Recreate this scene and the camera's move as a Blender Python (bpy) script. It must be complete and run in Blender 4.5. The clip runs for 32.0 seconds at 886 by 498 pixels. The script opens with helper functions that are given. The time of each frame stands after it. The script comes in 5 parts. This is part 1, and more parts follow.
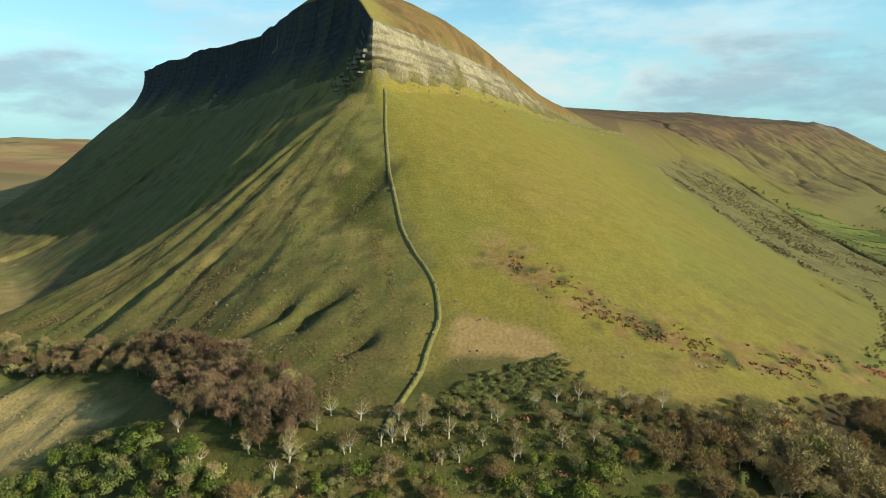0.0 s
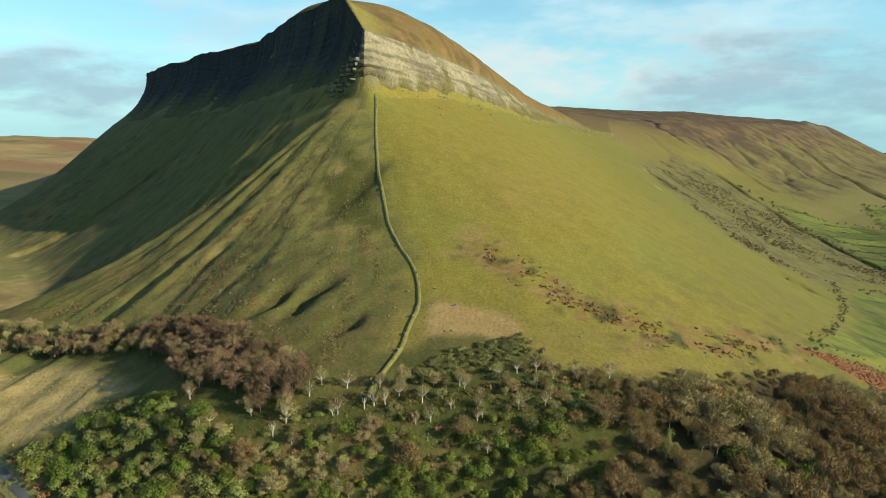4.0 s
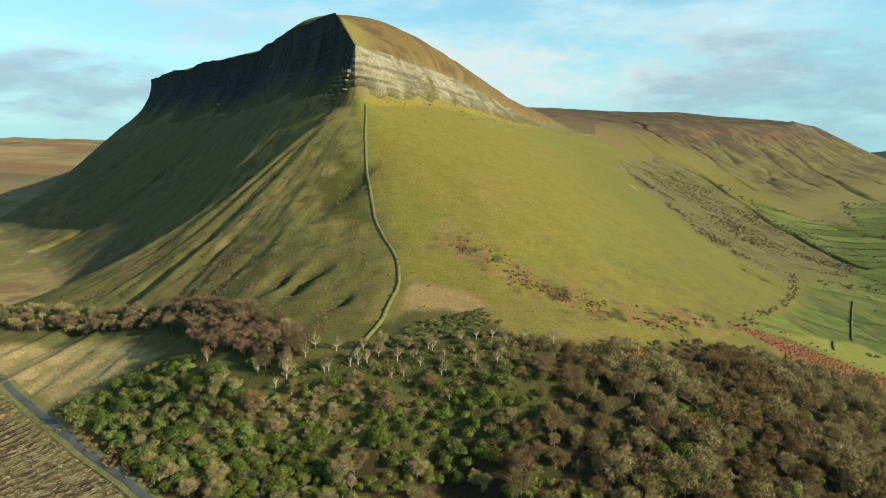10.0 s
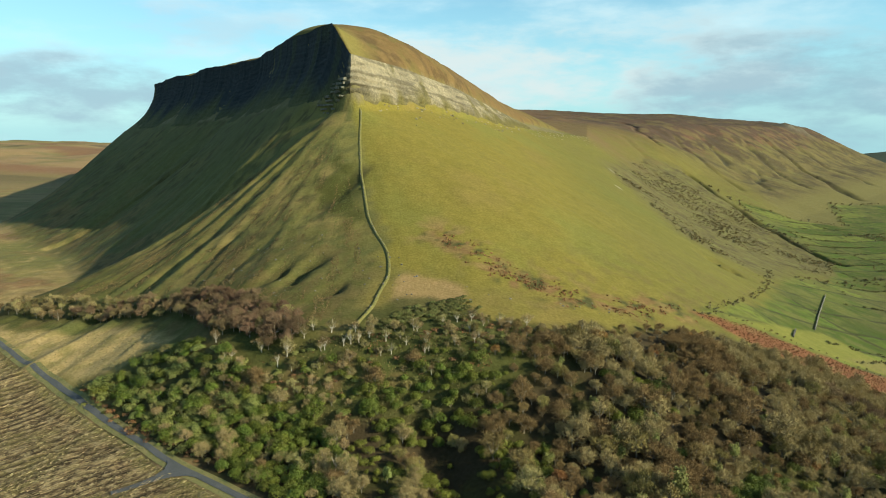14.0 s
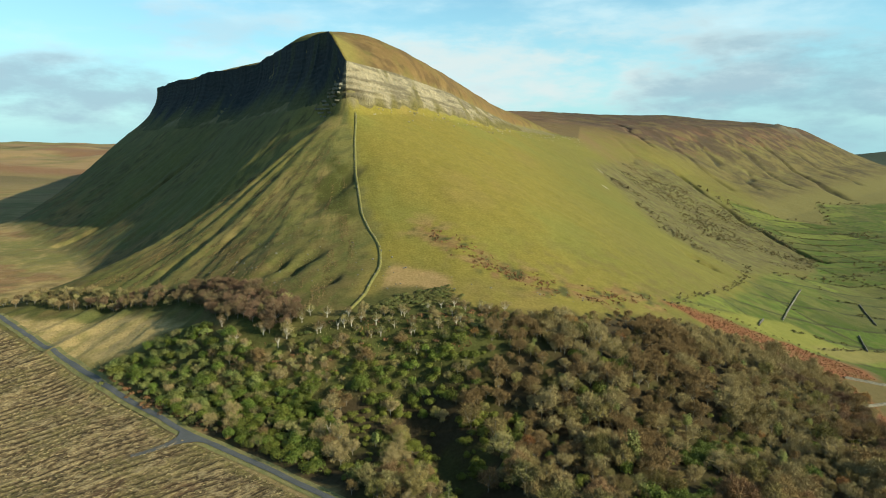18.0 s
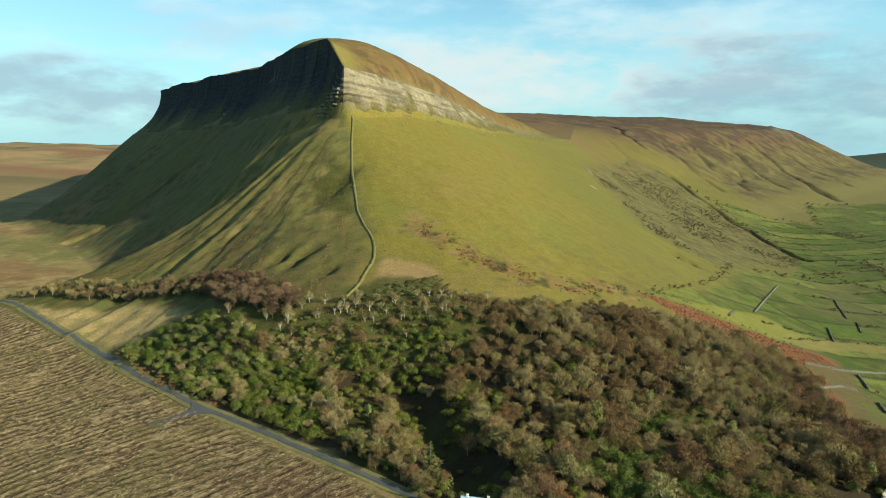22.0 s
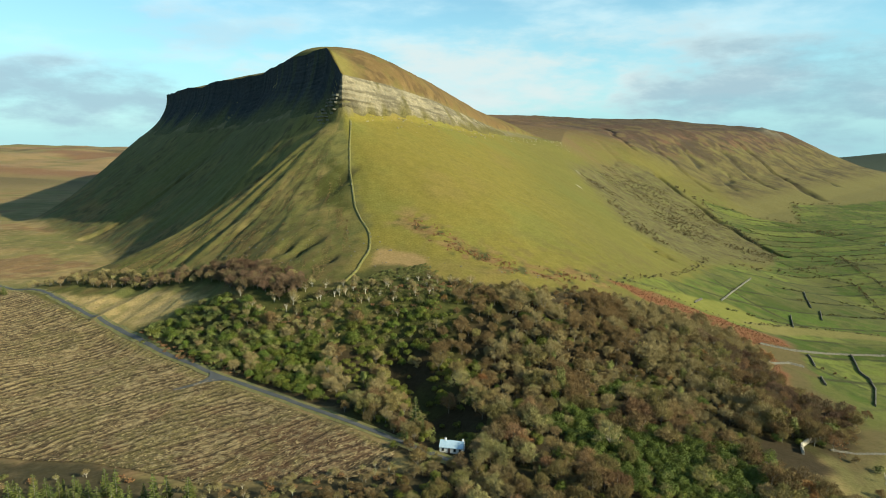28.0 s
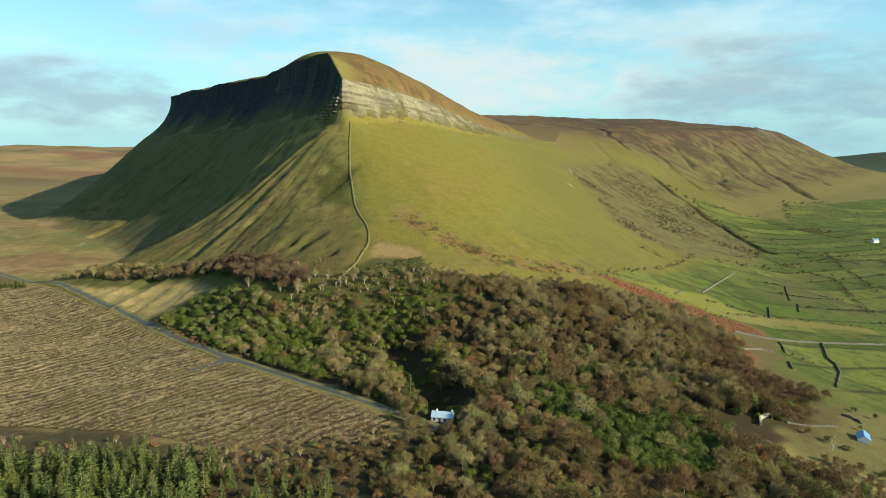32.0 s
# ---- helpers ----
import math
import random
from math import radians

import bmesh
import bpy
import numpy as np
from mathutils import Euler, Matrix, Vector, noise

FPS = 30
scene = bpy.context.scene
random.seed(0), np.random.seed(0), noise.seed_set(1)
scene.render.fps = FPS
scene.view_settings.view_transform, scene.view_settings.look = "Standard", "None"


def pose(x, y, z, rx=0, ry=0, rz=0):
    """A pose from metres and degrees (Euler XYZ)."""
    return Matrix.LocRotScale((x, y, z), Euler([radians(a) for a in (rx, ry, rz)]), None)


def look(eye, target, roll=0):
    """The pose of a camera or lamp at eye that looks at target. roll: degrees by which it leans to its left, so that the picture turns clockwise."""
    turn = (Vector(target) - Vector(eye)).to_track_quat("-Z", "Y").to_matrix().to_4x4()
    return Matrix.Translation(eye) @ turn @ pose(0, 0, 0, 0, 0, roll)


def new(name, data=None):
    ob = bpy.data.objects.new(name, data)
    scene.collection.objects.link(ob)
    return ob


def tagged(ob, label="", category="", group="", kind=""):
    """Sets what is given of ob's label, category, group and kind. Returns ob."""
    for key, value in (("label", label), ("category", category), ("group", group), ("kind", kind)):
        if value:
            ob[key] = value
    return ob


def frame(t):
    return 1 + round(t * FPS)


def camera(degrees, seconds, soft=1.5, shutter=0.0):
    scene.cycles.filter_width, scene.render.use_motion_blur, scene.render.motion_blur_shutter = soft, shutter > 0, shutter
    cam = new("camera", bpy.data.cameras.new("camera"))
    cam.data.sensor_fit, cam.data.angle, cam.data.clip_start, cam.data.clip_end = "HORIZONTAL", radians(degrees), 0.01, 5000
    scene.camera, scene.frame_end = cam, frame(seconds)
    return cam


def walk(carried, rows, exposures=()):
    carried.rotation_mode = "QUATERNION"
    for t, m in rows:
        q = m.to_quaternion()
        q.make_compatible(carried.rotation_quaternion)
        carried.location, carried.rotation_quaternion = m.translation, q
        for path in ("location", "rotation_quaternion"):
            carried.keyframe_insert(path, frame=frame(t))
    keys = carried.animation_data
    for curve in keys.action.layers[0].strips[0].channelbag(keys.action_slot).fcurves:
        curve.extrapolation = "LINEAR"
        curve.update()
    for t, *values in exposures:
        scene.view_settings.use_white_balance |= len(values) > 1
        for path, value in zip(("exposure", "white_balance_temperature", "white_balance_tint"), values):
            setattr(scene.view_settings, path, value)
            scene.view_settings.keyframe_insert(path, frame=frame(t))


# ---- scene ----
cam = camera(68.0, 32.0, soft=1.0)
# seconds, eye, tilt, heading, roll (degrees)
PATH = [
    (0, (-46.61, 249.93, 107.18), -10.365, -0.767, 0.188),
    (3, (-41.00, 229.47, 109.66), -10.493, -0.646, 0.228),
    (6, (-35.71, 207.85, 111.53), -10.574, -0.560, 0.154),
    (9, (-30.59, 185.70, 113.28), -10.540, -0.474, 0.078),
    (13, (-23.97, 156.17, 115.05), -10.400, -0.394, -0.022),
    (16.5, (-18.09, 131.40, 116.20), -10.315, -0.337, -0.103),
    (19, (-14.18, 113.82, 116.85), -10.264, -0.255, -0.089),
    (23, (-8.77, 84.62, 117.85), -10.159, -0.182, -0.020),
    (25.5, (-5.99, 67.03, 118.14), -10.090, -0.137, -0.091),
    (28, (-3.39, 49.11, 118.70), -10.047, -0.091, -0.091),
    (32, (-0.00, 19.63, 120.00), -10.070, -0.002, -0.155),
]
walk(cam, [(t, pose(*e, 90 + tilt, 0, -turn) @ pose(0, 0, 0, 0, 0, roll)) for t, e, tilt, turn, roll in PATH],
     exposures=[(0.0, 0.92, 6400, 4), (32.0, 0.95, 6400, 4)])

# ---- world, sun ----
SUN_AZ, SUN_EL = 114.0, 23.0   # degrees clockwise from +y, above the level
world = bpy.data.worlds.new("world")
scene.world = world
world.use_nodes = True
wt = world.node_tree
wt.nodes.clear()


def wnode(kind, **values):
    n = wt.nodes.new(kind)
    for key, value in values.items():
        n.inputs[key].default_value = value
    return n


w_out = wnode("ShaderNodeOutputWorld")
w_bg = wnode("ShaderNodeBackground", Strength=0.058)
w_sky = wnode("ShaderNodeTexSky")
w_sky.sky_type = "NISHITA"
w_sky.sun_disc = False
w_sky.sun_elevation, w_sky.sun_rotation = radians(SUN_EL), radians(SUN_AZ)
w_sky.air_density, w_sky.dust_density, w_sky.ozone_density = 1.0, 0.6, 1.6
# thin stratus: noise over the plane of the cloud base
w_geo = wnode("ShaderNodeTexCoord")
w_sep = wnode("ShaderNodeSeparateXYZ")
wt.links.new(w_geo.outputs["Generated"], w_sep.inputs[0])


def wmath(op, a, b=None, clamp=False):
    n = wt.nodes.new("ShaderNodeMath")
    n.operation, n.use_clamp = op, clamp
    for i, v in enumerate((a, b)):
        if v is None:
            continue
        if isinstance(v, (int, float)):
            n.inputs[i].default_value = v
        else:
            wt.links.new(v, n.inputs[i])
    return n.outputs[0]


w_az = wmath("ARCTAN2", w_sep.outputs[0], w_sep.outputs[1])
w_el = wmath("ARCSINE", w_sep.outputs[2])
w_pos = wnode("ShaderNodeCombineXYZ")
wt.links.new(w_az, w_pos.inputs[0])
wt.links.new(w_el, w_pos.inputs[1])


def wnoise(scale, offset, detail, rough):
    m = wt.nodes.new("ShaderNodeMapping")
    m.inputs["Scale"].default_value, m.inputs["Location"].default_value = scale, offset
    wt.links.new(w_pos.outputs[0], m.inputs["Vector"])
    n = wnode("ShaderNodeTexNoise", Scale=1.0, Detail=detail, Roughness=rough)
    wt.links.new(m.outputs[0], n.inputs["Vector"])
    return n.outputs[0]


def wramp(value, low, high):
    n = wt.nodes.new("ShaderNodeMapRange")
    n.interpolation_type = "SMOOTHSTEP"
    n.inputs["From Min"].default_value, n.inputs["From Max"].default_value = low, high
    wt.links.new(value, n.inputs["Value"])
    return n.outputs[0]


def wmix(fac, a, b):
    n = wt.nodes.new("ShaderNodeMix")
    n.data_type = "RGBA"
    for sock, v in ((n.inputs[0], fac), (n.inputs[6], a), (n.inputs[7], b)):
        if isinstance(v, (int, float, tuple)):
            sock.default_value = v
        else:
            wt.links.new(v, sock)
    return n.outputs[2]


w_fine = wnoise((5.5, 17.0, 1), (1.3, 2.1, 0), 9, 0.56)
w_puff = wnoise((9.0, 26.0, 1), (3.7, 8.2, 0), 8, 0.6)
w_wide = wnoise((2.2, 7.0, 1), (6.2, 3.4, 0), 5, 0.5)


def bank(az, el, wide, high, low, top):
    """A bank of cloud about a bearing and a height, frayed by noise."""
    u = wmath("POWER", wmath("MULTIPLY", wmath("SUBTRACT", w_az, az), 1 / wide), 2.0)
    v = wmath("POWER", wmath("MULTIPLY", wmath("SUBTRACT", w_el, el), 1 / high), 2.0)
    g = wmath("EXPONENT", wmath("MULTIPLY", wmath("ADD", u, v), -1.0))
    n = wmath("ADD", wmath("MULTIPLY", wmath("SUBTRACT", w_fine, 0.5), 3.6), wmath("SUBTRACT", w_wide, 0.5))
    return wmath("MULTIPLY", wramp(wmath("ADD", g, wmath("MULTIPLY", n, wmath("MINIMUM", wmath("ADD", g, 0.25), 0.8))), low, top), wramp(w_puff, 0.22, 0.62))


w_tint = wmix(1.0, w_sky.outputs[0], (1.14, 1.5, 1.52, 1))
w_tint.node.blend_type = "MULTIPLY"
w_low = wmath("SUBTRACT", 1.0, wramp(w_sep.outputs[2], 0.0, 0.3))
w_base = wmix(wmath("MULTIPLY", w_low, 0.6), w_tint, (4.0, 7.8, 9.5, 1))
w_veil = wmath("MULTIPLY", wramp(wmath("ADD", wmath("MULTIPLY", w_fine, 0.6), wmath("MULTIPLY", w_wide, 0.5)), 0.5, 0.74), 0.7)
w_tone = wmix(w_veil, w_base, (7.2, 9.0, 9.5, 1))
w_tone = wmix(wmath("MULTIPLY", bank(0.1, 0.075, 0.34, 0.055, 0.08, 0.7), 0.95), w_tone, (6.9, 7.7, 7.8, 1))
w_tone = wmix(wmath("MULTIPLY", bank(-0.66, 0.07, 0.07, 0.03, 0.3, 0.8), 0.9), w_tone, (8.0, 8.9, 9.1, 1))
w_tone = wmix(wmath("MULTIPLY", bank(0.52, 0.05, 0.27, 0.06, 0.08, 0.6), 0.8), w_tone, (3.1, 4.7, 5.7, 1))
w_tone = wmix(wmath("MULTIPLY", bank(-0.5, 0.042, 0.17, 0.045, 0.1, 0.7), 0.85), w_tone, (3.6, 5.1, 6.1, 1))
w_tone = wmix(wmath("MULTIPLY", bank(-0.34, 0.14, 0.14, 0.03, 0.2, 0.8), 0.6), w_tone, (5.2, 6.8, 7.8, 1))
wt.links.new(w_tone, w_bg.inputs["Color"])
wt.links.new(w_bg.outputs[0], w_out.inputs[0])

sun = new("sun", bpy.data.lights.new("sun", "SUN"))
sun.data.energy, sun.data.angle, sun.data.color = 4.9, radians(0.6), (1.0, 0.885, 0.64)
sun_way = Vector((math.sin(radians(SUN_AZ)) * math.cos(radians(SUN_EL)), math.cos(radians(SUN_AZ)) * math.cos(radians(SUN_EL)), math.sin(radians(SUN_EL))))
sun.matrix_world = look(sun_way * 900, (0, 0, 0))

# ---- materials ----
def material(name, tones, size=1.0, fine=0.1, rough=0.9, bump=0.3, spread=0.0, attr="", gloss=0.3, space="Object", through_light=0.0, island=False):
    """tones: two or three base colours, mixed by a coarse and a fine noise (sizes in metres). spread: how far each object or loose piece differs."""
    m = bpy.data.materials.new(name)
    m.use_nodes = True
    nt = m.node_tree
    bsdf = nt.nodes["Principled BSDF"]
    bsdf.inputs["Roughness"].default_value = rough
    bsdf.inputs["Specular IOR Level"].default_value = gloss
    co = nt.nodes.new("ShaderNodeTexCoord")

    def noise_of(scale, detail, kind="ShaderNodeTexNoise"):
        n = nt.nodes.new(kind)
        n.inputs["Scale"].default_value, n.inputs["Detail"].default_value = 1 / scale, detail
        nt.links.new(co.outputs[space], n.inputs["Vector"])
        return n.outputs[0]

    def mix(fac, a, b, blend="MIX"):
        n = nt.nodes.new("ShaderNodeMix")
        n.data_type, n.blend_type = "RGBA", blend
        for sock, v in ((n.inputs[0], fac), (n.inputs[6], a), (n.inputs[7], b)):
            if isinstance(v, (int, float, tuple)):
                sock.default_value = v if not isinstance(v, tuple) else (*v[:3], 1)
            else:
                nt.links.new(v, sock)
        return n.outputs[2]

    def ramp(v, low, high, to_low=0.0, to_high=1.0):
        n = nt.nodes.new("ShaderNodeMapRange")
        for key, val in (("From Min", low), ("From Max", high), ("To Min", to_low), ("To Max", to_high)):
            n.inputs[key].default_value = val
        nt.links.new(v, n.inputs["Value"])
        return n.outputs[0]

    coarse, small = noise_of(size, 5), noise_of(fine, 3)
    col = mix(ramp(coarse, 0.36, 0.64), tones[0], tones[1])
    if attr:
        a = nt.nodes.new("ShaderNodeAttribute")
        a.attribute_name = attr
        col = mix(1.0, a.outputs["Color"], mix(ramp(coarse, 0.34, 0.66), tones[0], tones[1]), "MULTIPLY")
    if len(tones) > 2:
        col = mix(ramp(small, 0.52, 0.7), col, tones[2]) if not attr else mix(1.0, col, mix(ramp(small, 0.35, 0.68), (1, 1, 1), tones[2]), "MULTIPLY")
    if spread:
        if island:
            r = nt.nodes.new("ShaderNodeNewGeometry").outputs["Random Per Island"]
        else:
            r = nt.nodes.new("ShaderNodeObjectInfo").outputs["Random"]
        hsv = nt.nodes.new("ShaderNodeHueSaturation")
        nt.links.new(ramp(r, 0, 1, 1 - spread, 1 + spread), hsv.inputs["Value"])
        hr = nt.nodes.new("ShaderNodeMath")
        hr.operation, hr.inputs[1].default_value = "FRACT", 0.0
        mul = nt.nodes.new("ShaderNodeMath")
        mul.operation, mul.inputs[1].default_value = "MULTIPLY", 7.31
        nt.links.new(r, mul.inputs[0])
        nt.links.new(mul.outputs[0], hr.inputs[0])
        nt.links.new(ramp(hr.outputs[0], 0, 1, 0.5 - 0.05 * spread, 0.5 + 0.09 * spread), hsv.inputs["Hue"])
        nt.links.new(col, hsv.inputs["Color"])
        col = hsv.outputs[0]
    nt.links.new(col, bsdf.inputs["Base Color"])
    if bump:
        b = nt.nodes.new("ShaderNodeBump")
        b.inputs["Strength"].default_value, b.inputs["Distance"].default_value = min(bump, 1), fine * 1.5
        nt.links.new(small, b.inputs["Height"])
        nt.links.new(b.outputs[0], bsdf.inputs["Normal"])
    if through_light:
        tr = nt.nodes.new("ShaderNodeBsdfTranslucent")
        nt.links.new(col, tr.inputs["Color"])
        ms = nt.nodes.new("ShaderNodeMixShader")
        ms.inputs[0].default_value = through_light
        nt.links.new(bsdf.outputs[0], ms.inputs[1])
        nt.links.new(tr.outputs[0], ms.inputs[2])
        nt.links.new(ms.outputs[0], nt.nodes["Material Output"].inputs["Surface"])
    return m


M_TURF = material("turf", ((0.88, 0.9, 0.86), (1.04, 1.02, 1.04), (0.76, 0.76, 0.7)), 6, 1.3, 0.95, 0.2, attr="cover", gloss=0.1)
M_FELL = material("felled ground litter", ((0.8, 0.8, 0.8), (1.15, 1.13, 1.1), (0.42, 0.4, 0.38)), 1.6, 0.45, 0.95, 0.9, attr="cover", gloss=0.1)
M_CRAG = material("limestone crag", ((0.82, 0.82, 0.82), (1.12, 1.1, 1.08), (0.55, 0.55, 0.52)), 5, 1.1, 0.94, 0.6, attr="cover", gloss=0.1)
M_LEDGE = material("ledge limestone", ((0.16, 0.15, 0.115), (0.11, 0.11, 0.085), (0.24, 0.22, 0.17)), 3.0, 0.6, 0.93, 0.8, 0.2)
M_PALE_ROCK = material("pale limestone", ((0.2, 0.178, 0.105), (0.155, 0.14, 0.08), (0.25, 0.225, 0.15)), 2.0, 0.5, 0.93, 0.6, 0.2, island=True)
M_STONE = material("field stone", ((0.15, 0.14, 0.11), (0.1, 0.095, 0.08), (0.21, 0.2, 0.165)), 2.0, 0.35, 0.93, 0.8, 0.15)
M_BANK = material("turfed bank", ((0.115, 0.11, 0.032), (0.15, 0.138, 0.04), (0.065, 0.062, 0.022)), 3, 0.6, 0.95, 0.8)
M_ROAD = material("asphalt", ((0.06, 0.064, 0.066), (0.08, 0.082, 0.082), (0.045, 0.046, 0.046)), 6, 0.4, 0.85, 0.3)
M_VERGE = material("verge grass", ((0.13, 0.13, 0.042), (0.18, 0.155, 0.06), (0.075, 0.078, 0.028)), 5, 0.5, 0.95, 0.7)
M_BARK = material("bark", ((0.15, 0.13, 0.095), (0.24, 0.22, 0.17), (0.12, 0.1, 0.08)), 1.2, 0.2, 0.9, 0.6)
M_PALE = material("pale weathered bark", ((0.46, 0.42, 0.34), (0.36, 0.33, 0.26), (0.24, 0.21, 0.15)), 1.2, 0.2, 0.9, 0.4)
M_TWIG_GREY = material("grey lichened twigs", ((0.2, 0.156, 0.072), (0.14, 0.11, 0.05), (0.27, 0.222, 0.115)), 2.5, 0.4, 0.95, 0, 0.4, gloss=0.05)
M_TWIG_BROWN = material("brown bare twigs", ((0.18, 0.12, 0.056), (0.128, 0.086, 0.04), (0.24, 0.165, 0.082)), 2.5, 0.4, 0.95, 0, 0.38, gloss=0.05)
M_TWIG_RED = material("purple-brown bare twigs", ((0.152, 0.1, 0.06), (0.112, 0.075, 0.046), (0.2, 0.142, 0.086)), 2.5, 0.4, 0.95, 0, 0.3, gloss=0.05)
M_TWIG_TAN = material("tan and olive bare twigs", ((0.17, 0.128, 0.052), (0.12, 0.094, 0.036), (0.23, 0.175, 0.08)), 2.5, 0.4, 0.95, 0, 0.4, gloss=0.05)
M_RUST = material("rust-coloured dead leaves", ((0.24, 0.115, 0.035), (0.18, 0.085, 0.03), (0.3, 0.17, 0.05)), 1.5, 0.3, 0.8, 0, 0.2)
M_LEAF = material("glossy evergreen leaves", ((0.09, 0.112, 0.016), (0.125, 0.143, 0.022), (0.045, 0.06, 0.01)), 1.8, 0.4, 0.6, 0, 0.3, gloss=0.2, through_light=0.15)
M_LIME = material("light evergreen leaves", ((0.15, 0.162, 0.044), (0.19, 0.195, 0.06), (0.1, 0.115, 0.03)), 1.8, 0.4, 0.6, 0, 0.25, gloss=0.15, through_light=0.15)
M_NEEDLE = material("spruce needles", ((0.075, 0.09, 0.018), (0.105, 0.12, 0.026), (0.045, 0.056, 0.014)), 1.5, 0.3, 0.8, 0, 0.25, through_light=0.1)
M_BRASH = material("bleached brash", ((0.27, 0.21, 0.115), (0.2, 0.15, 0.08), (0.33, 0.265, 0.155)), 6, 0.8, 0.95, 0, 0.35, island=True)
M_GORSE = material("dark gorse", ((0.095, 0.102, 0.028), (0.125, 0.122, 0.038), (0.06, 0.065, 0.02)), 1.8, 0.4, 0.9, 0, 0.3, through_light=0.05)
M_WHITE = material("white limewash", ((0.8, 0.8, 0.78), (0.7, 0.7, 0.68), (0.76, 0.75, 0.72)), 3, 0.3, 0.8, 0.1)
M_SLATE = material("blue-grey roof sheet", ((0.12, 0.21, 0.32), (0.17, 0.27, 0.38), (0.09, 0.16, 0.25)), 2, 0.3, 0.45, 0.1, gloss=0.5)
M_PALEROOF = material("pale blue-grey roof sheet", ((0.3, 0.42, 0.52), (0.37, 0.49, 0.58), (0.25, 0.35, 0.46)), 2, 0.3, 0.45, 0.1, gloss=0.5)
M_GLASS = material("dark window glass", ((0.02, 0.025, 0.03), (0.03, 0.035, 0.04)), 2, 0.3, 0.1, 0, gloss=0.6)
M_DOOR = material("dark painted wood", ((0.06, 0.05, 0.05), (0.09, 0.07, 0.06)), 1, 0.1, 0.5, 0.1)
M_BLUE = material("blue roof sheet", ((0.09, 0.22, 0.5), (0.12, 0.27, 0.55), (0.08, 0.18, 0.42)), 2, 0.3, 0.45, 0.1, gloss=0.5)
M_FERN = material("dead bracken", ((0.19, 0.092, 0.04), (0.15, 0.08, 0.038), (0.23, 0.13, 0.06)), 3, 0.5, 0.95, 0, 0.25, island=True)
M_TUFT = material("tawny grass", ((0.23, 0.185, 0.076), (0.17, 0.148, 0.055), (0.29, 0.235, 0.105)), 5, 0.6, 0.95, 0, 0.25, island=True)
M_TUSSOCK = material("brown hill tussocks", ((0.15, 0.122, 0.046), (0.1, 0.085, 0.032), (0.19, 0.145, 0.06)), 5, 0.6, 0.95, 0, 0.3, island=True)
M_FLANK = material("brown hill bracken", ((0.17, 0.115, 0.05), (0.12, 0.082, 0.038), (0.22, 0.155, 0.07)), 4, 0.5, 0.95, 0, 0.3, island=True)
M_THORN = material("brown-green thorn", ((0.15, 0.132, 0.064), (0.115, 0.105, 0.05), (0.19, 0.168, 0.088)), 2.0, 0.4, 0.95, 0, 0.3, island=True)
M_CUT = material("weathered cut wood", ((0.22, 0.17, 0.11), (0.16, 0.12, 0.08), (0.28, 0.22, 0.15)), 1.2, 0.2, 0.9, 0.3)
M_DARK = material("dark brash", ((0.09, 0.065, 0.042), (0.06, 0.045, 0.03), (0.13, 0.095, 0.06)), 4, 0.6, 0.95, 0, 0.3, island=True)

# ---- the lie of the land ----
import functools


@functools.lru_cache(None)
def noise_table(seed):
    return np.random.RandomState(seed).rand(256, 256) * 2 - 1


def fbm(x, y, size, octaves=4, seed=0):
    """Smooth value noise, about -1 to 1."""
    total, amp, norm = np.zeros(np.broadcast(x, y).shape), 1.0, 0.0
    for o in range(octaves):
        tab = noise_table(seed * 31 + o).ravel()
        u, v = x / size * 2 ** o + 17.3 * o, y / size * 2 ** o - 9.1 * o
        i, j = np.floor(u).astype(int), np.floor(v).astype(int)
        fu, fv = u - i, v - j
        fu, fv = fu * fu * (3 - 2 * fu), fv * fv * (3 - 2 * fv)
        i0, i1, j0, j1 = (i & 255) * 256, (i + 1 & 255) * 256, j & 255, j + 1 & 255
        a, b, c, d = tab[i0 + j0], tab[i1 + j0], tab[i0 + j1], tab[i1 + j1]
        total += amp * ((a * (1 - fu) + b * fu) * (1 - fv) + (c * (1 - fu) + d * fu) * fv)
        norm += amp
        amp *= 0.5
    return total / norm * 1.4


def step(v, low, high):
    f = np.clip((v - low) / (high - low), 0, 1)
    return f * f * (3 - 2 * f)


PROW = np.array((-93.0, 650.0))
# the two brinks of the summit wedge: x, y, height of the brink, drop of the cliff, its width
# LEFT past (-439, 1109): unseen ridge, added and raised to shade the valley floor
LEFT = [(-93, 650, 169, 40, 12), (-112, 690, 197, 68, 30), (-160, 765, 198, 75, 42), (-219, 870, 190, 72, 46),
        (-330, 975, 183, 68, 46), (-439, 1109, 178, 66, 44), (-500, 1350, 191, 62, 44), (-600, 1700, 198, 60, 48), (-600, 2100, 190, 50, 60)]
RIGHT = [(-93, 650, 169, 40, 12), (-61, 718, 165, 34, 19), (-12, 804, 152, 29, 20), (15, 871, 142, 25, 22),
         (68, 1000, 124, 13, 24), (190, 1260, 105, 3, 20), (240, 1600, 130, 3, 40), (100, 2000, 150, 3, 60)]


def batter(run):
    """How the northern face leans out: sheer above, easing into the scree below."""
    return 1 + 1.2 * step(run, 0, 45)


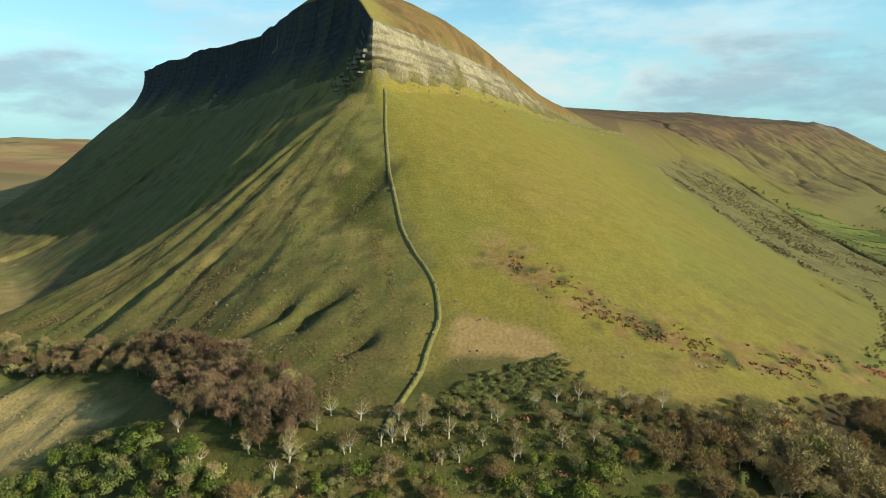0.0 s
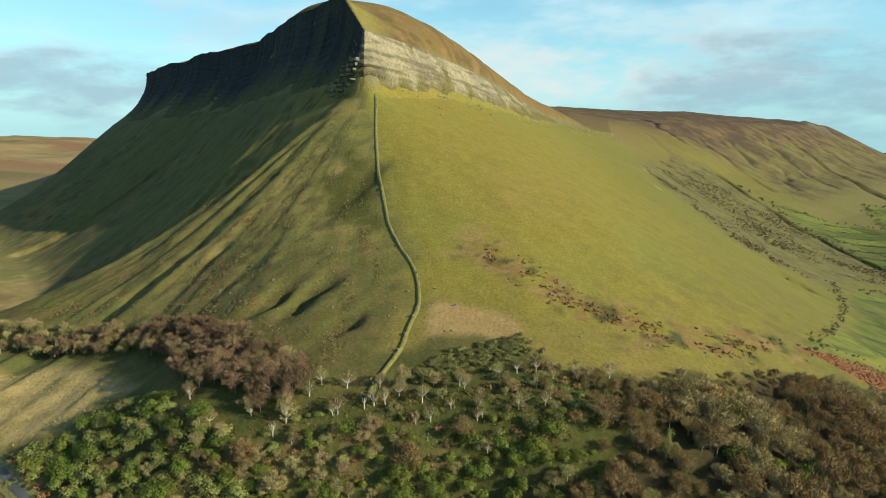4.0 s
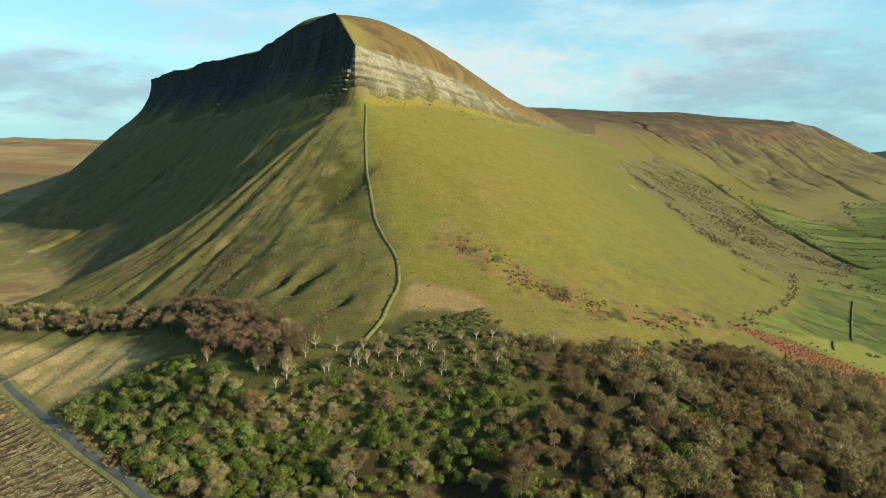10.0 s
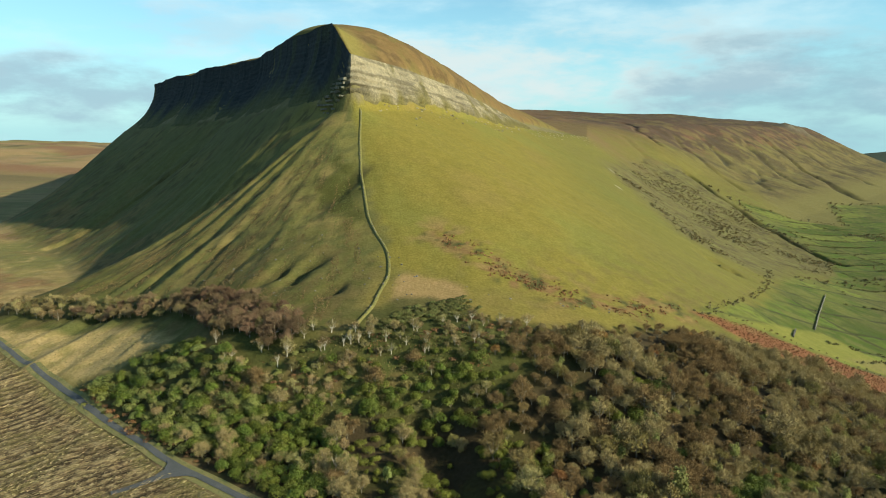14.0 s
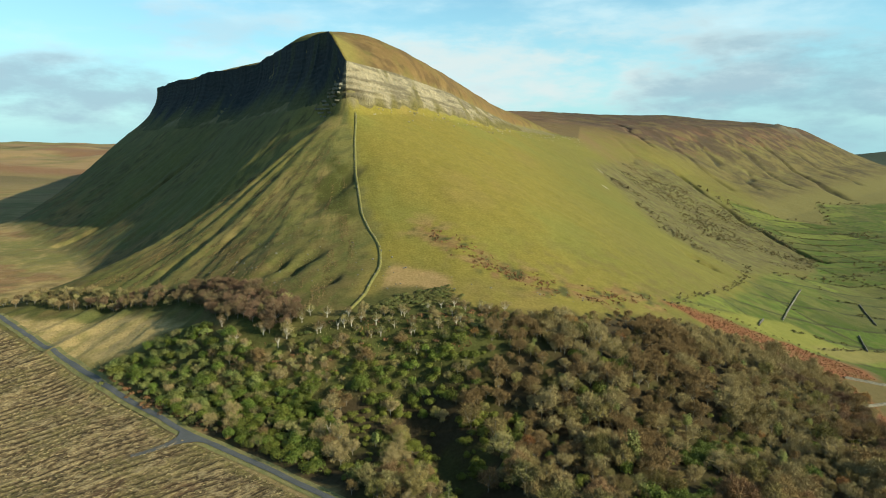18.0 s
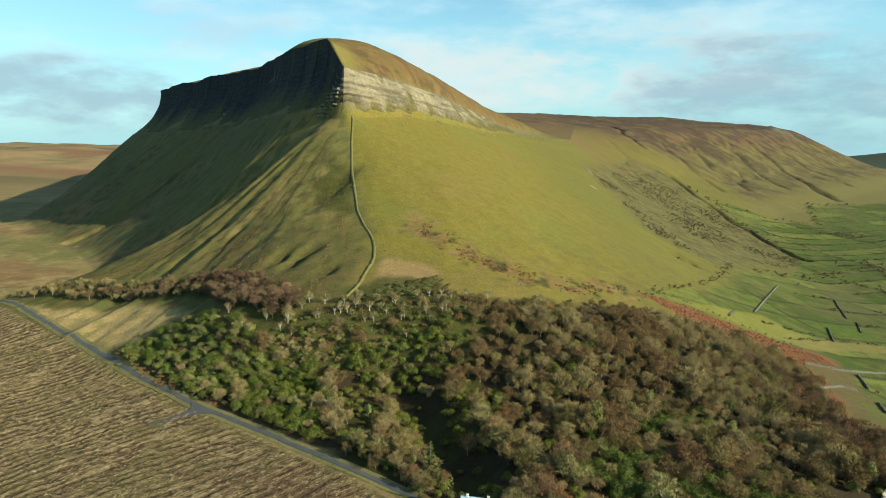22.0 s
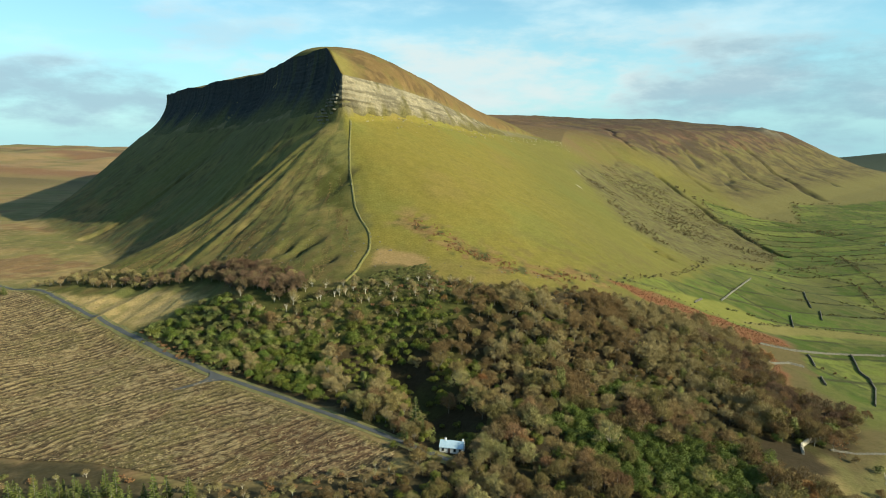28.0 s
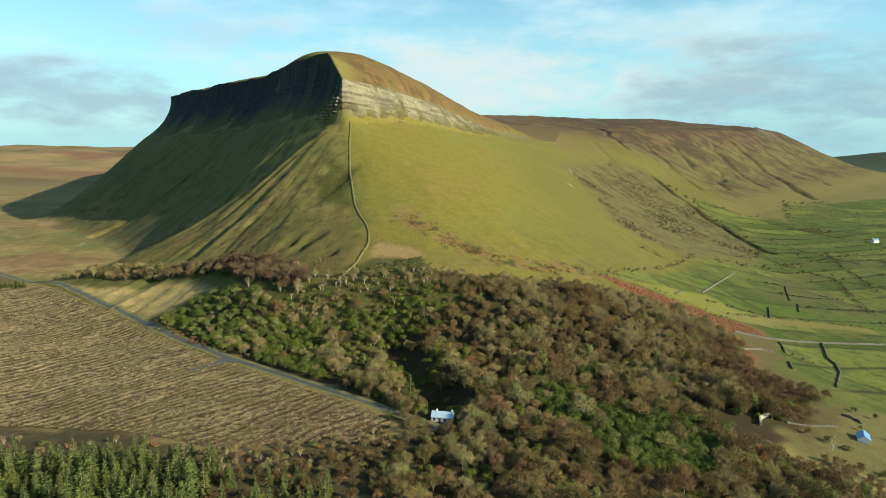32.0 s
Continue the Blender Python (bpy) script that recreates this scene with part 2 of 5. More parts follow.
def brink(x, y, line):
    """Distance to a brink; and there its height, drop, width and the way along it."""
    best = [np.full(x.shape, 1e9)] + [np.zeros(x.shape) for _ in range(4)]
    run = 0.0
    for a, b in zip(line, line[1:]):
        ax, ay, bx, by = a[0], a[1], b[0], b[1]
        size = math.hypot(bx - ax, by - ay)
        k = np.clip(((x - ax) * (bx - ax) + (y - ay) * (by - ay)) / size ** 2, 0, 1)
        d = np.hypot(x - ax - k * (bx - ax), y - ay - k * (by - ay))
        near = d < best[0]
        best[0] = np.where(near, d, best[0])
        for q in range(3):
            best[1 + q] = np.where(near, a[2 + q] + k * (b[2 + q] - a[2 + q]), best[1 + q])
        best[4] = np.where(near, run + k * size, best[4])
        run += size
    return best


def inside(x, y):
    ring = [p[:2] for p in LEFT] + [p[:2] for p in RIGHT[::-1][:-1]]
    odd = np.zeros(x.shape, bool)
    for (ax, ay), (bx, by) in zip(ring, ring[1:] + ring[:1]):
        if ay != by:
            odd ^= ((ay > y) != (by > y)) & (x < (bx - ax) * (y - ay) / (by - ay) + ax)
    return odd


HOLLOWS = [(-108, 472, 13, 4.5, 4.5), (-93, 470, 14, 5, 5), (-78, 446, 9, 4, 3.5), (-88, 552, 26, 8, 3.5), (-122, 456, 9, 4, 3), (207, 690, 9, 14, 8), (-130, 500, 13, 3.5, 1.6), (-152, 522, 12, 3.5, 1.6)]
GULLIES = [[(440, 1429), (448, 1335), (480, 1270), (490, 1132), (483, 1003)], [(917, 2173), (932, 2017), (935, 1815), (944, 1688)], [(435, 1845), (429, 1563)], [(725, 1761), (677, 1581)],
           [(629, 1889), (638, 1817), (644, 1705)], [(540, 1800), (545, 1600), (560, 1480)], [(820, 2050), (810, 1850), (830, 1700)], [(1080, 2350), (1090, 2150), (1120, 1950)], [(330, 1500), (345, 1350), (350, 1250)]]


RAVINE = [(-32, 380), (-22, 358), (-12, 334), (-2, 308)]


def near_line(x, y, line):
    d = np.full(x.shape, 1e9)
    for (ax, ay), (bx, by) in zip(line, line[1:]):
        k = np.clip(((x - ax) * (bx - ax) + (y - ay) * (by - ay)) / ((bx - ax) ** 2 + (by - ay) ** 2), 0, 1)
        d = np.minimum(d, np.hypot(x - ax - k * (bx - ax), y - ay - k * (by - ay)))
    return d


def lowland(x, y):
    z = np.interp(x, (-3000, -700, -450, -300, -200, -120, 0, 40, 90, 150, 200, 270, 350, 450, 700, 1500),
                  (22, 14, 8, 4, -3, -1, -3, -3, -8, -16, -25, -40, -50, -64, -70, -80))
    # the bank under the hill
    along = np.interp(x, (-240, -200, -160, -115, -60, -10, 60, 140, 200), (0, 0.1, 0.32, 0.85, 1, 1, 0.55, 0.2, 0))
    edge = np.interp(x, (-240, -115, -45, 60, 200), (430, 392, 384, 372, 400))
    z = z + 27 * along * step(y, edge - 16, edge + 24)
    # the ravine in the wood
    z = z - 8 * np.exp(-(near_line(x, y, RAVINE) / 10) ** 2)
    # the long ridge across the valley
    e = -(x - 250) * 0.714 + (y - 1120) * 0.70
    s = (x - 250) * 0.70 + (y - 1120) * 0.714
    top = np.interp(e, (-260, -100, 0, 80, 262, 321, 450, 900, 2000), (-75, -50, -20, 0, 92, 119, 140, 175, 190))
    top = top + (5 * fbm(x, y, 260, 4, 3) + 4.0 * fbm(x, y, 70, 4, 4)) * step(e, -60, 250)
    top = -75 + (top + 75) * (1 - step(s - 0.25 * e, 1750, 2700)) * step(s, -350, 450) * step(x, -750, -50)
    z = np.maximum(z, top) + 3 * np.exp(-((z - top) / 6) ** 2)
    xg = x + 24 * fbm(x, y, 110, 4, 13)
    for i, line in enumerate(GULLIES):
        z = z - (9 if i < 3 else 5) * np.exp(-(near_line(xg, y, line) / 8) ** 2)
    # the low ground behind the hill, and the hills to the far side of the moor
    # sunk deeper so that the hill's shadow runs farther over it
    z = z - 34 * step(y - 0.15 * x, 900, 1180) * step(-x, 420, 620)
    far = 78 * step(-x * 0.35 + y * 0.94, 1750, 2900) * step(-x + 0.1 * y, 300, 1100)
    far = far * np.interp(x, (-2050, -1250, 0), (0.55, 0.88, 1.0))
    far = far * (0.95 + 0.22 * fbm(x, y, 600, 4, 5)) + 14 * fbm(x, y, 190, 4, 6) * step(far, 5, 50)
    z = z + far
    z = z + 85 * np.exp(-((x - 2900) / 620) ** 2 - ((y - 3900) / 480) ** 2)
    z = z + 13 * np.exp(-((x - 1215) / 42) ** 4 - ((y - 2560) / 60) ** 4) * (0.75 + 0.5 * fbm(x, y, 40, 3, 19))
    return z + 0.5 * fbm(x, y, 45, 4, 1) + 1.5 * fbm(x, y, 160, 2, 2)


def crest_bumps(x, y):
    return 2.6 * fbm(x, y, 34, 3, 17) * step(y, 690, 730)


def height(x, y):
    x, y = np.asarray(x, float), np.asarray(y, float)
    low = lowland(x, y)
    l, r = brink(x, y, LEFT), brink(x, y, RIGHT)
    wob = 2.2 * fbm(x, y, 22, 3, 8)
    left = l[0] < r[0]
    d = np.where(left, l[0], r[0])
    top, drop, width = (np.where(left, l[i], r[i]) for i in (1, 2, 3))
    crest = crest_bumps(x, y) * np.exp(-l[0] / 14)
    top = top + np.where(left, crest, 0)
    # the cap between the brinks
    cap = (l[1] * r[0] + r[1] * l[0]) / np.maximum(l[0] + r[0], 1e-6)
    part = l[0] / np.maximum(l[0] + r[0], 1e-6)
    cap = cap + 64 * part ** 0.8 * np.sqrt(np.clip(1 - part, 0, 1)) * step(l[0] + r[0], 20, 130) * (1 - step(r[4], 480, 700))
    cap = cap + 5 * step(r[0], 0, 34) * step(r[4], 150, 260) * (1 - step(r[4], 330, 480)) * step(l[0], 0, 40)
    cap = cap + 3 * np.exp(-((l[0] - 22) / 30) ** 2) * step(l[4], 30, 80) * (1 - step(l[4], 100, 200)) * step(r[0], 0, 25)
    cap = cap + 1.2 * fbm(x, y, 30, 3, 9) * step(d, 0, 20) + crest
    # cliff and talus
    turn = np.degrees(np.arctan2(x - PROW[0], -(y - PROW[1])))     # 0: straight off the nose, + to the right
    reach = np.interp(turn, (-72, -55, -15, 0, 65), (200, 275, 290, 315, 415))
    far_left = left & (l[4] > 1)
    reach = np.where(far_left, np.interp(l[4], (0, 30, 120, 300, 620), (185, 168, 156, 178, 172)), np.where(~left & (r[4] > 1), 415, reach))
    foot = np.maximum(top - drop, low + 1)
    q = np.clip(1 - (d - width) / reach, 0, 1)
    bend = np.where(far_left, 1.32, np.where(left | (r[4] < 1), np.interp(turn, (-72, -55, -15), (1.4, 1.7, 2.0)), 2.0))
    talus = low + (foot - low) * q ** bend
    flutes = np.where(far_left, l[4], np.where(left | (r[4] < 1), turn * 3.0, 400 + r[4]))
    grain = fbm(flutes, d * 0.1, 13, 4, 11)
    rough = 0.15 + 0.85 * step(-turn, 0, 30)
    talus = talus + 0.45 * fbm(x, y, 6, 3, 16) * rough + (2.0 * grain + 1.1 * fbm(flutes, d * 0.05, 4.2, 3, 12)) * rough * step(d, width, width + 45) * step(q, 0.02, 0.3)
    # hollows slumped out of the lower flank
    xh, yh = x + 3.5 * fbm(x, y, 9, 3, 14), y + 3.5 * fbm(x, y, 11, 3, 15)
    for hx, hy, along_, across, deep in HOLLOWS:
        du, dv = (xh - hx) * 0.55 + (yh - hy) * 0.83, (xh - hx) * 0.83 - (yh - hy) * 0.55
        talus = talus - deep * np.exp(-(du / along_) ** 2 - (dv / across) ** 2)
    lean = np.where(left, batter(l[4]), 1.0)
    face = foot + (top - foot) * np.clip(1 - (d / width) ** (1 / lean), 0, 1)
    out = np.where(d < width, face, talus)
    return np.where(inside(x, y), cap, out) + wob * 0.15


def spaced(core_low, core_high, gap, low, high, grow=1.09):
    mid = list(np.arange(core_low, core_high + gap / 2, gap))
    g, v, up = gap, core_high, []
    while v < high:
        g *= grow
        v += g
        up.append(v)
    g, v, down = gap, core_low, []
    while v > low:
        g *= grow
        v -= g
        down.append(v)
    return np.array(down[::-1] + mid + up)


GX = spaced(-460, 430, 2.3, -460, 4200, 1.011)
GX = np.concatenate((spaced(-460, -450, 2.3, -4200, -450, 1.05)[:-5], GX))
GY = spaced(180, 1130, 2.3, 180, 4800, 1.011)
GY = np.concatenate((spaced(180, 190, 2.3, -600, 190, 1.15)[:-5], GY))
XX, YY = np.meshgrid(GX, GY)
ZZ = height(XX, YY)


def ground_z(x, y):
    """Height of the ground sheet itself (between its grid points)."""
    i = np.clip(np.searchsorted(GX, x) - 1, 0, len(GX) - 2)
    j = np.clip(np.searchsorted(GY, y) - 1, 0, len(GY) - 2)
    u, v = (x - GX[i]) / (GX[i + 1] - GX[i]), (y - GY[j]) / (GY[j + 1] - GY[j])
    return (ZZ[j, i] * (1 - u) + ZZ[j, i + 1] * u) * (1 - v) + (ZZ[j + 1, i] * (1 - u) + ZZ[j + 1, i + 1] * u) * v

# ---- the ground sheet and what grows flat on it ----
def sheet(name, x, y, z):
    """A grid of quads."""
    rows, cols = z.shape
    idx = np.arange(rows * cols).reshape(rows, cols)
    quads = np.stack((idx[:-1, :-1], idx[:-1, 1:], idx[1:, 1:], idx[1:, :-1]), -1).reshape(-1, 4)
    return raw_mesh(name, np.stack((x, y, z), -1).reshape(-1, 3), quads, True)


def raw_mesh(name, co, faces, smooth=False):
    """A mesh of equal-sided faces, from arrays."""
    me = bpy.data.meshes.new(name)
    n = faces.shape[1]
    me.vertices.add(len(co))
    me.vertices.foreach_set("co", np.asarray(co, np.float32).ravel())
    me.loops.add(faces.size)
    me.loops.foreach_set("vertex_index", faces.astype(np.int32).ravel())
    me.polygons.add(len(faces))
    me.polygons.foreach_set("loop_start", np.arange(0, faces.size, n, dtype=np.int32))
    me.polygons.foreach_set("use_smooth", np.full(len(faces), smooth))
    me.update(calc_edges=True)
    return me


def in_poly(x, y, ring):
    odd = np.zeros(np.broadcast(x, y).shape, bool)
    for (ax, ay), (bx, by) in zip(ring, ring[1:] + ring[:1]):
        if ay != by:
            odd ^= ((ay > y) != (by > y)) & (x < (bx - ax) * (y - ay) / (by - ay) + ax)
    return odd


def line_dist(x, y, line):
    d = np.full(np.broadcast(x, y).shape, 1e9)
    for (ax, ay), (bx, by) in zip(line, line[1:]):
        k = np.clip(((x - ax) * (bx - ax) + (y - ay) * (by - ay)) / ((bx - ax) ** 2 + (by - ay) ** 2), 0, 1)
        d = np.minimum(d, np.hypot(x - ax - k * (bx - ax), y - ay - k * (by - ay)))
    return d


def soft_poly(x, y, ring, edge):
    d = line_dist(x, y, ring + ring[:1])
    return step(np.where(in_poly(x, y, ring), d, -d), -edge, edge)


ROAD = [(-420, 590), (-319, 517), (-284, 497), (-232, 453), (-175, 407), (-139, 379), (-119, 361), (-97, 348), (-78, 335), (-60, 321), (-43, 308), (-28, 297), (-10, 283), (4, 273)]
SPUR = [(-121.5, 352.2), (-124.5, 349.4), (-128.2, 347), (-132, 344.6)]
CLEAR = [(-420, 588), (-319, 513), (-232, 448), (-139, 374), (-97, 343), (-43, 302), (-22, 284), (-23, 274), (-36, 263), (-49, 264), (-68, 263), (-88, 259), (-112, 268), (-136, 276), (-184, 283), (-260, 290), (-420, 400)]
WOOD = [(-62, 404), (-37, 416), (-13, 420), (20, 422), (66, 444), (114, 474), (145, 472), (169, 470), (199, 464), (199, 439), (182, 400), (190, 368), (208, 364), (189, 335), (158, 306), (138, 276), (148, 259), (164, 241), (175, 180), (-10, 180), (-28, 240), (-16, 275), (-35, 303), (-50, 314), (-75, 333), (-110, 358), (-125, 372), (-110, 390), (-90, 398)]
RED_WOOD = [(-228, 494), (-200, 492), (-172, 484), (-142, 470), (-118, 452), (-100, 434), (-84, 420), (-78, 406), (-97, 401), (-117, 413), (-139, 443), (-160, 463), (-208, 481)]
MEADOW = [(-274, 490), (-218, 473), (-182, 464), (-149, 438), (-166, 427), (-185, 420), (-209, 432)]
BRACKEN = [(114, 497), (148, 509), (178, 508), (205, 509), (236, 503), (238, 490), (205, 470), (206, 443), (185, 388), (172, 392), (186, 430), (178, 462), (140, 478)]
FIELDS = [(122, 506), (150, 512), (205, 512), (240, 500), (207, 442), (200, 372), (212, 362), (165, 315), (165, 280), (300, 250), (700, 400), (1500, 1500), (1650, 2050), (1250, 1850), (960, 1640), (800, 1560), (700, 1330), (640, 1340), (560, 1360), (500, 1330), (505, 1150), (495, 1010), (400, 850), (330, 800), (262, 700), (200, 590)]
BANK_LINE = [(-64, 404), (-56, 429), (-54, 441), (-51, 456), (-51, 473), (-54, 484), (-61, 499), (-67, 519), (-72, 540), (-78, 570), (-83, 607), (-84, 630), (-86, 640)]


SCRUB = [(187, 1009), (204, 914), (196, 760), (241, 748), (276, 744), (369, 871), (451, 919), (520, 1070), (499, 1207), (484, 1291), (434, 1435), (359, 1395), (255, 1195)]


def e_of(x, y):
    return -(x - 250) * 0.714 + (y - 1120) * 0.70


def strips(x, y):
    """The plan of the valley fields, long and narrow."""
    return ((x * 0.94 + y * 0.34) / 130 + 0.35 * fbm(x, y, 300, 2, 41), (-x * 0.34 + y * 0.94) / 40 + 0.45 * fbm(x, y, 300, 2, 42))


def ground_cover(x, y, z):
    n1, n2, n3 = fbm(x, y, 70, 4, 21), fbm(x, y, 14, 4, 22), fbm(x, y, 5.5, 2, 23)
    xw, yw = x + 5 * n2, y + 5 * fbm(x, y, 14, 4, 24)
    l, r = brink(x, y, LEFT), brink(x, y, RIGHT)
    cap = inside(x, y)
    left = l[0] < r[0]
    d = np.minimum(l[0], r[0])
    turn = np.degrees(np.arctan2(x - PROW[0], -(y - PROW[1])))
    col = np.zeros(x.shape + (3,)) + (0.25, 0.182, 0.08)              # moor

    def lay(mask, tone):
        mask = np.clip(mask, 0, 1)[..., None]
        col[:] = col * (1 - mask) + np.array(tone) * mask

    lay(step(n1, 0.0, 0.6) * 0.8, (0.19, 0.165, 0.06))
    lay(step(fbm(x, y, 38, 4, 32), 0.1, 0.45) * 0.75, (0.2, 0.115, 0.06))
    lay(step(n2, 0.2, 0.7) * 0.6, (0.12, 0.09, 0.042))
    lay(step(fbm(x, y, 120, 3, 33), 0.15, 0.5) * 0.6, (0.12, 0.125, 0.042))
    lay(step(n3 - 0.4 * n1, 0.3, 0.6) * 0.6, (0.3, 0.22, 0.1))
    lay(step(x, 320, 480) * step(y, 500, 800) * step(e_of(x, y), -700, -300), (0.13, 0.115, 0.042))
    # the long ridge: tan grass, gullies, heather on its back
    e = -(x - 250) * 0.714 + (y - 1120) * 0.70
    s = (x - 250) * 0.70 + (y - 1120) * 0.714
    ridge = step(e, -60, 20) * step(s, 0, 300)
    lay(ridge, (0.125, 0.106, 0.04))
    lay(ridge * step(n1 + 0.5 * n2, -0.1, 0.6), (0.105, 0.09, 0.036))
    lay(ridge * step(fbm(x, y, 32, 3, 27), 0.1, 0.5) * 0.75, (0.085, 0.066, 0.032))
    streak = fbm(s / 13 + 0.6 * n2, e / 110, 1, 3, 37)
    lay(ridge * step(streak, 0.05, 0.5) * 0.7, (0.082, 0.068, 0.03))
    lay(ridge * step(-streak, 0.2, 0.6) * 0.6, (0.145, 0.13, 0.048))
    lay(ridge * step(n2 - 0.4 * n1, 0.25, 0.6) * 0.6, (0.07, 0.056, 0.028))
    xg, base = x + 24 * fbm(x, y, 110, 4, 13), lowland(x, y)
    for gl in GULLIES:
        lay((1 - step(near_line(xg, y, gl), 3, 9)) * step(n2 + 0.5 * n1, -0.7, 0.0), (0.045, 0.042, 0.024))
    up = (e - 60 - 0.19 * np.minimum(s, 620)) / 70
    lay(ridge * step(up + 0.9 * n1 + 0.9 * n2, 0.25, 1.1) * 0.8, (0.12, 0.074, 0.04))
    lay(ridge * step(up + 0.7 * fbm(x, y, 60, 4, 38) + 0.5 * streak, 0.45, 0.85) * 0.8, (0.062, 0.045, 0.03))
    lay(ridge * step(up + 0.9 * fbm(x, y, 45, 4, 39), 0.9, 1.4) * 0.7, (0.15, 0.082, 0.05))
    lay(ridge * step(up + 0.8 * fbm(x, y, 28, 3, 29) + 0.5 * n1, 0.7, 1.3) * 0.75, (0.065, 0.045, 0.032))
    lay(step(e, 300, 460) * ridge * step(n1 - 0.4 * n2, -0.1, 0.4), (0.08, 0.055, 0.038))
    lay(ridge * step(fbm(x, y, 26, 4, 49), 0.02, 0.35) * 0.55, (0.14, 0.112, 0.046))
    lay(ridge * step(fbm(x, y, 34, 4, 50), 0.08, 0.4) * 0.65, (0.055, 0.042, 0.026))
    lay(np.exp(-((x - 1215) / 55) ** 4 - ((y - 2560) / 70) ** 4) * step(n2, -0.5, 0.2), (0.14, 0.125, 0.09))
    lay(step(x, 1900, 2200) * step(y, 2900, 3200), (0.045, 0.058, 0.04))
    # far moor hills
    far = step(-x * 0.35 + y * 0.94, 1700, 2300) * step(-x, 300, 700)
    lay(far, (0.27, 0.185, 0.095))
    lay(far * step(n1 + 0.5 * n2, 0, 0.5), (0.18, 0.15, 0.066))
    lay(far * step(fbm(x, y, 260, 4, 28), -0.1, 0.3) * 0.85, (0.19, 0.105, 0.062))
    lay(far * step(fbm(x, y, 420, 3, 34), 0.05, 0.4) * 0.8, (0.2, 0.175, 0.07))
    lay(far * step(fbm(x * 0.4, y, 150, 4, 35), 0.2, 0.5) * 0.7, (0.085, 0.07, 0.045))
    # the hill itself
    hill = step(z - base + 2 * n2, 1.0, 7.0) * step(-y, -1700, -1300)
    lay(hill, (0.162, 0.135, 0.029))
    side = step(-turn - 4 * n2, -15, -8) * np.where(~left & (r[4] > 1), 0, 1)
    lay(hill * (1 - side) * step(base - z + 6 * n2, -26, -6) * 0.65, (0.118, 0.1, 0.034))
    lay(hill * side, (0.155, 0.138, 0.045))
    # flank below the northern brink: its shade laid in as darker, greener colour
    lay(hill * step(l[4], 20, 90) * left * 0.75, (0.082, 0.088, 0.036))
    lay(hill * side * step(fbm(x, y, 26, 4, 36), 0.0, 0.4) * step(-z + 70, 0, 40) * 0.75, (0.165, 0.115, 0.048))
    lay(hill * side * step(n2 + 0.5 * n1, 0.0, 0.7) * (1 - 0.8 * step(l[4], 20, 90) * left), (0.21, 0.165, 0.06))
    lay(hill * side * step(n3 - 0.3 * n1, 0.15, 0.5) * 0.85, (0.07, 0.06, 0.026))
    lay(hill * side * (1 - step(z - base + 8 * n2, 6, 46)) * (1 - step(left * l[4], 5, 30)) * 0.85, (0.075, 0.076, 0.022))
    lay(hill * side * (1 - step(z - base, 20, 60)) * step(fbm(x, y, 8, 3, 47), 0.05, 0.4) * 0.6, (0.12, 0.088, 0.036))
    lay(hill * side * step(-n1 + 0.4 * n3, 0.2, 0.7) * 0.6, (0.115, 0.122, 0.04))
    lay(hill * (1 - side) * step(n1 + 0.3 * n2, 0.05, 0.9) * 0.8, (0.172, 0.132, 0.038))
    lay(hill * (1 - side) * step(n3 + 0.3 * n2, 0.3, 0.8) * 0.35, (0.14, 0.118, 0.032))
    lay(hill * (1 - side) * step(-n1 + 0.2 * n2, 0.1, 0.8) * 0.6, (0.14, 0.142, 0.034))
    lay(hill * (1 - side) * step(x + 12 * n2, 20, 150) * 0.65, (0.098, 0.1, 0.026))
    lay(hill * (1 - side) * step(x, -30, 60) * (1 - step(z - base, 10, 45)) * step(n3 + 0.5 * n2, 0.1, 0.6) * 0.7, (0.105, 0.08, 0.034))
    flute = fbm(turn * 2.2, d * 0.02, 5, 3, 31)
    lay(hill * (1 - side) * step(flute, 0.1, 0.7) * 0.12, (0.19, 0.16, 0.045))
    # hollows on the flank, their shade painted in as a dark tone
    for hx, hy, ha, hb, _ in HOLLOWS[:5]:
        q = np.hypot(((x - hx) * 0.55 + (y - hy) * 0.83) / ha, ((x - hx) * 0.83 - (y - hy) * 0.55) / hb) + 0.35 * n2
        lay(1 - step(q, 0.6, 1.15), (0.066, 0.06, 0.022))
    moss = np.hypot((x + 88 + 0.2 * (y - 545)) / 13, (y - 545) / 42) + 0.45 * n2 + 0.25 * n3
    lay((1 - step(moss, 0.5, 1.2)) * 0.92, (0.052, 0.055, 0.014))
    # rushes and bracken under the lit slope
    tan = np.hypot((x + 31) / 19, (y - 441) / 20) + 0.3 * n2
    lay(1 - step(tan, 0.75, 1.1), (0.24, 0.165, 0.074))
    band = line_dist(xw, yw, [(-24, 500), (-4, 481), (9, 467), (40, 463), (70, 468), (100, 490)])
    lay((1 - step(band, 5, 16)) * step(n3 + 0.3 * n2, -0.3, 0.2), (0.15, 0.092, 0.04))
    # dark green patches put in for the shade among the bracken
    lay((1 - step(band, 5, 18)) * step(fbm(x, y, 6, 2, 25), 0.25, 0.55), (0.06, 0.06, 0.022))
    lay((1 - step(band, 10, 26)) * step(n3, 0.3, 0.6) * 0.7, (0.2, 0.145, 0.055))
    # the slip on the far flank, scrub below it
    scar = np.hypot((x - 243) / 60, (y - 1040) / 90) + 0.4 * n2
    lay((1 - step(scar, 0.5, 1.1)) * 0.6, (0.135, 0.11, 0.048))
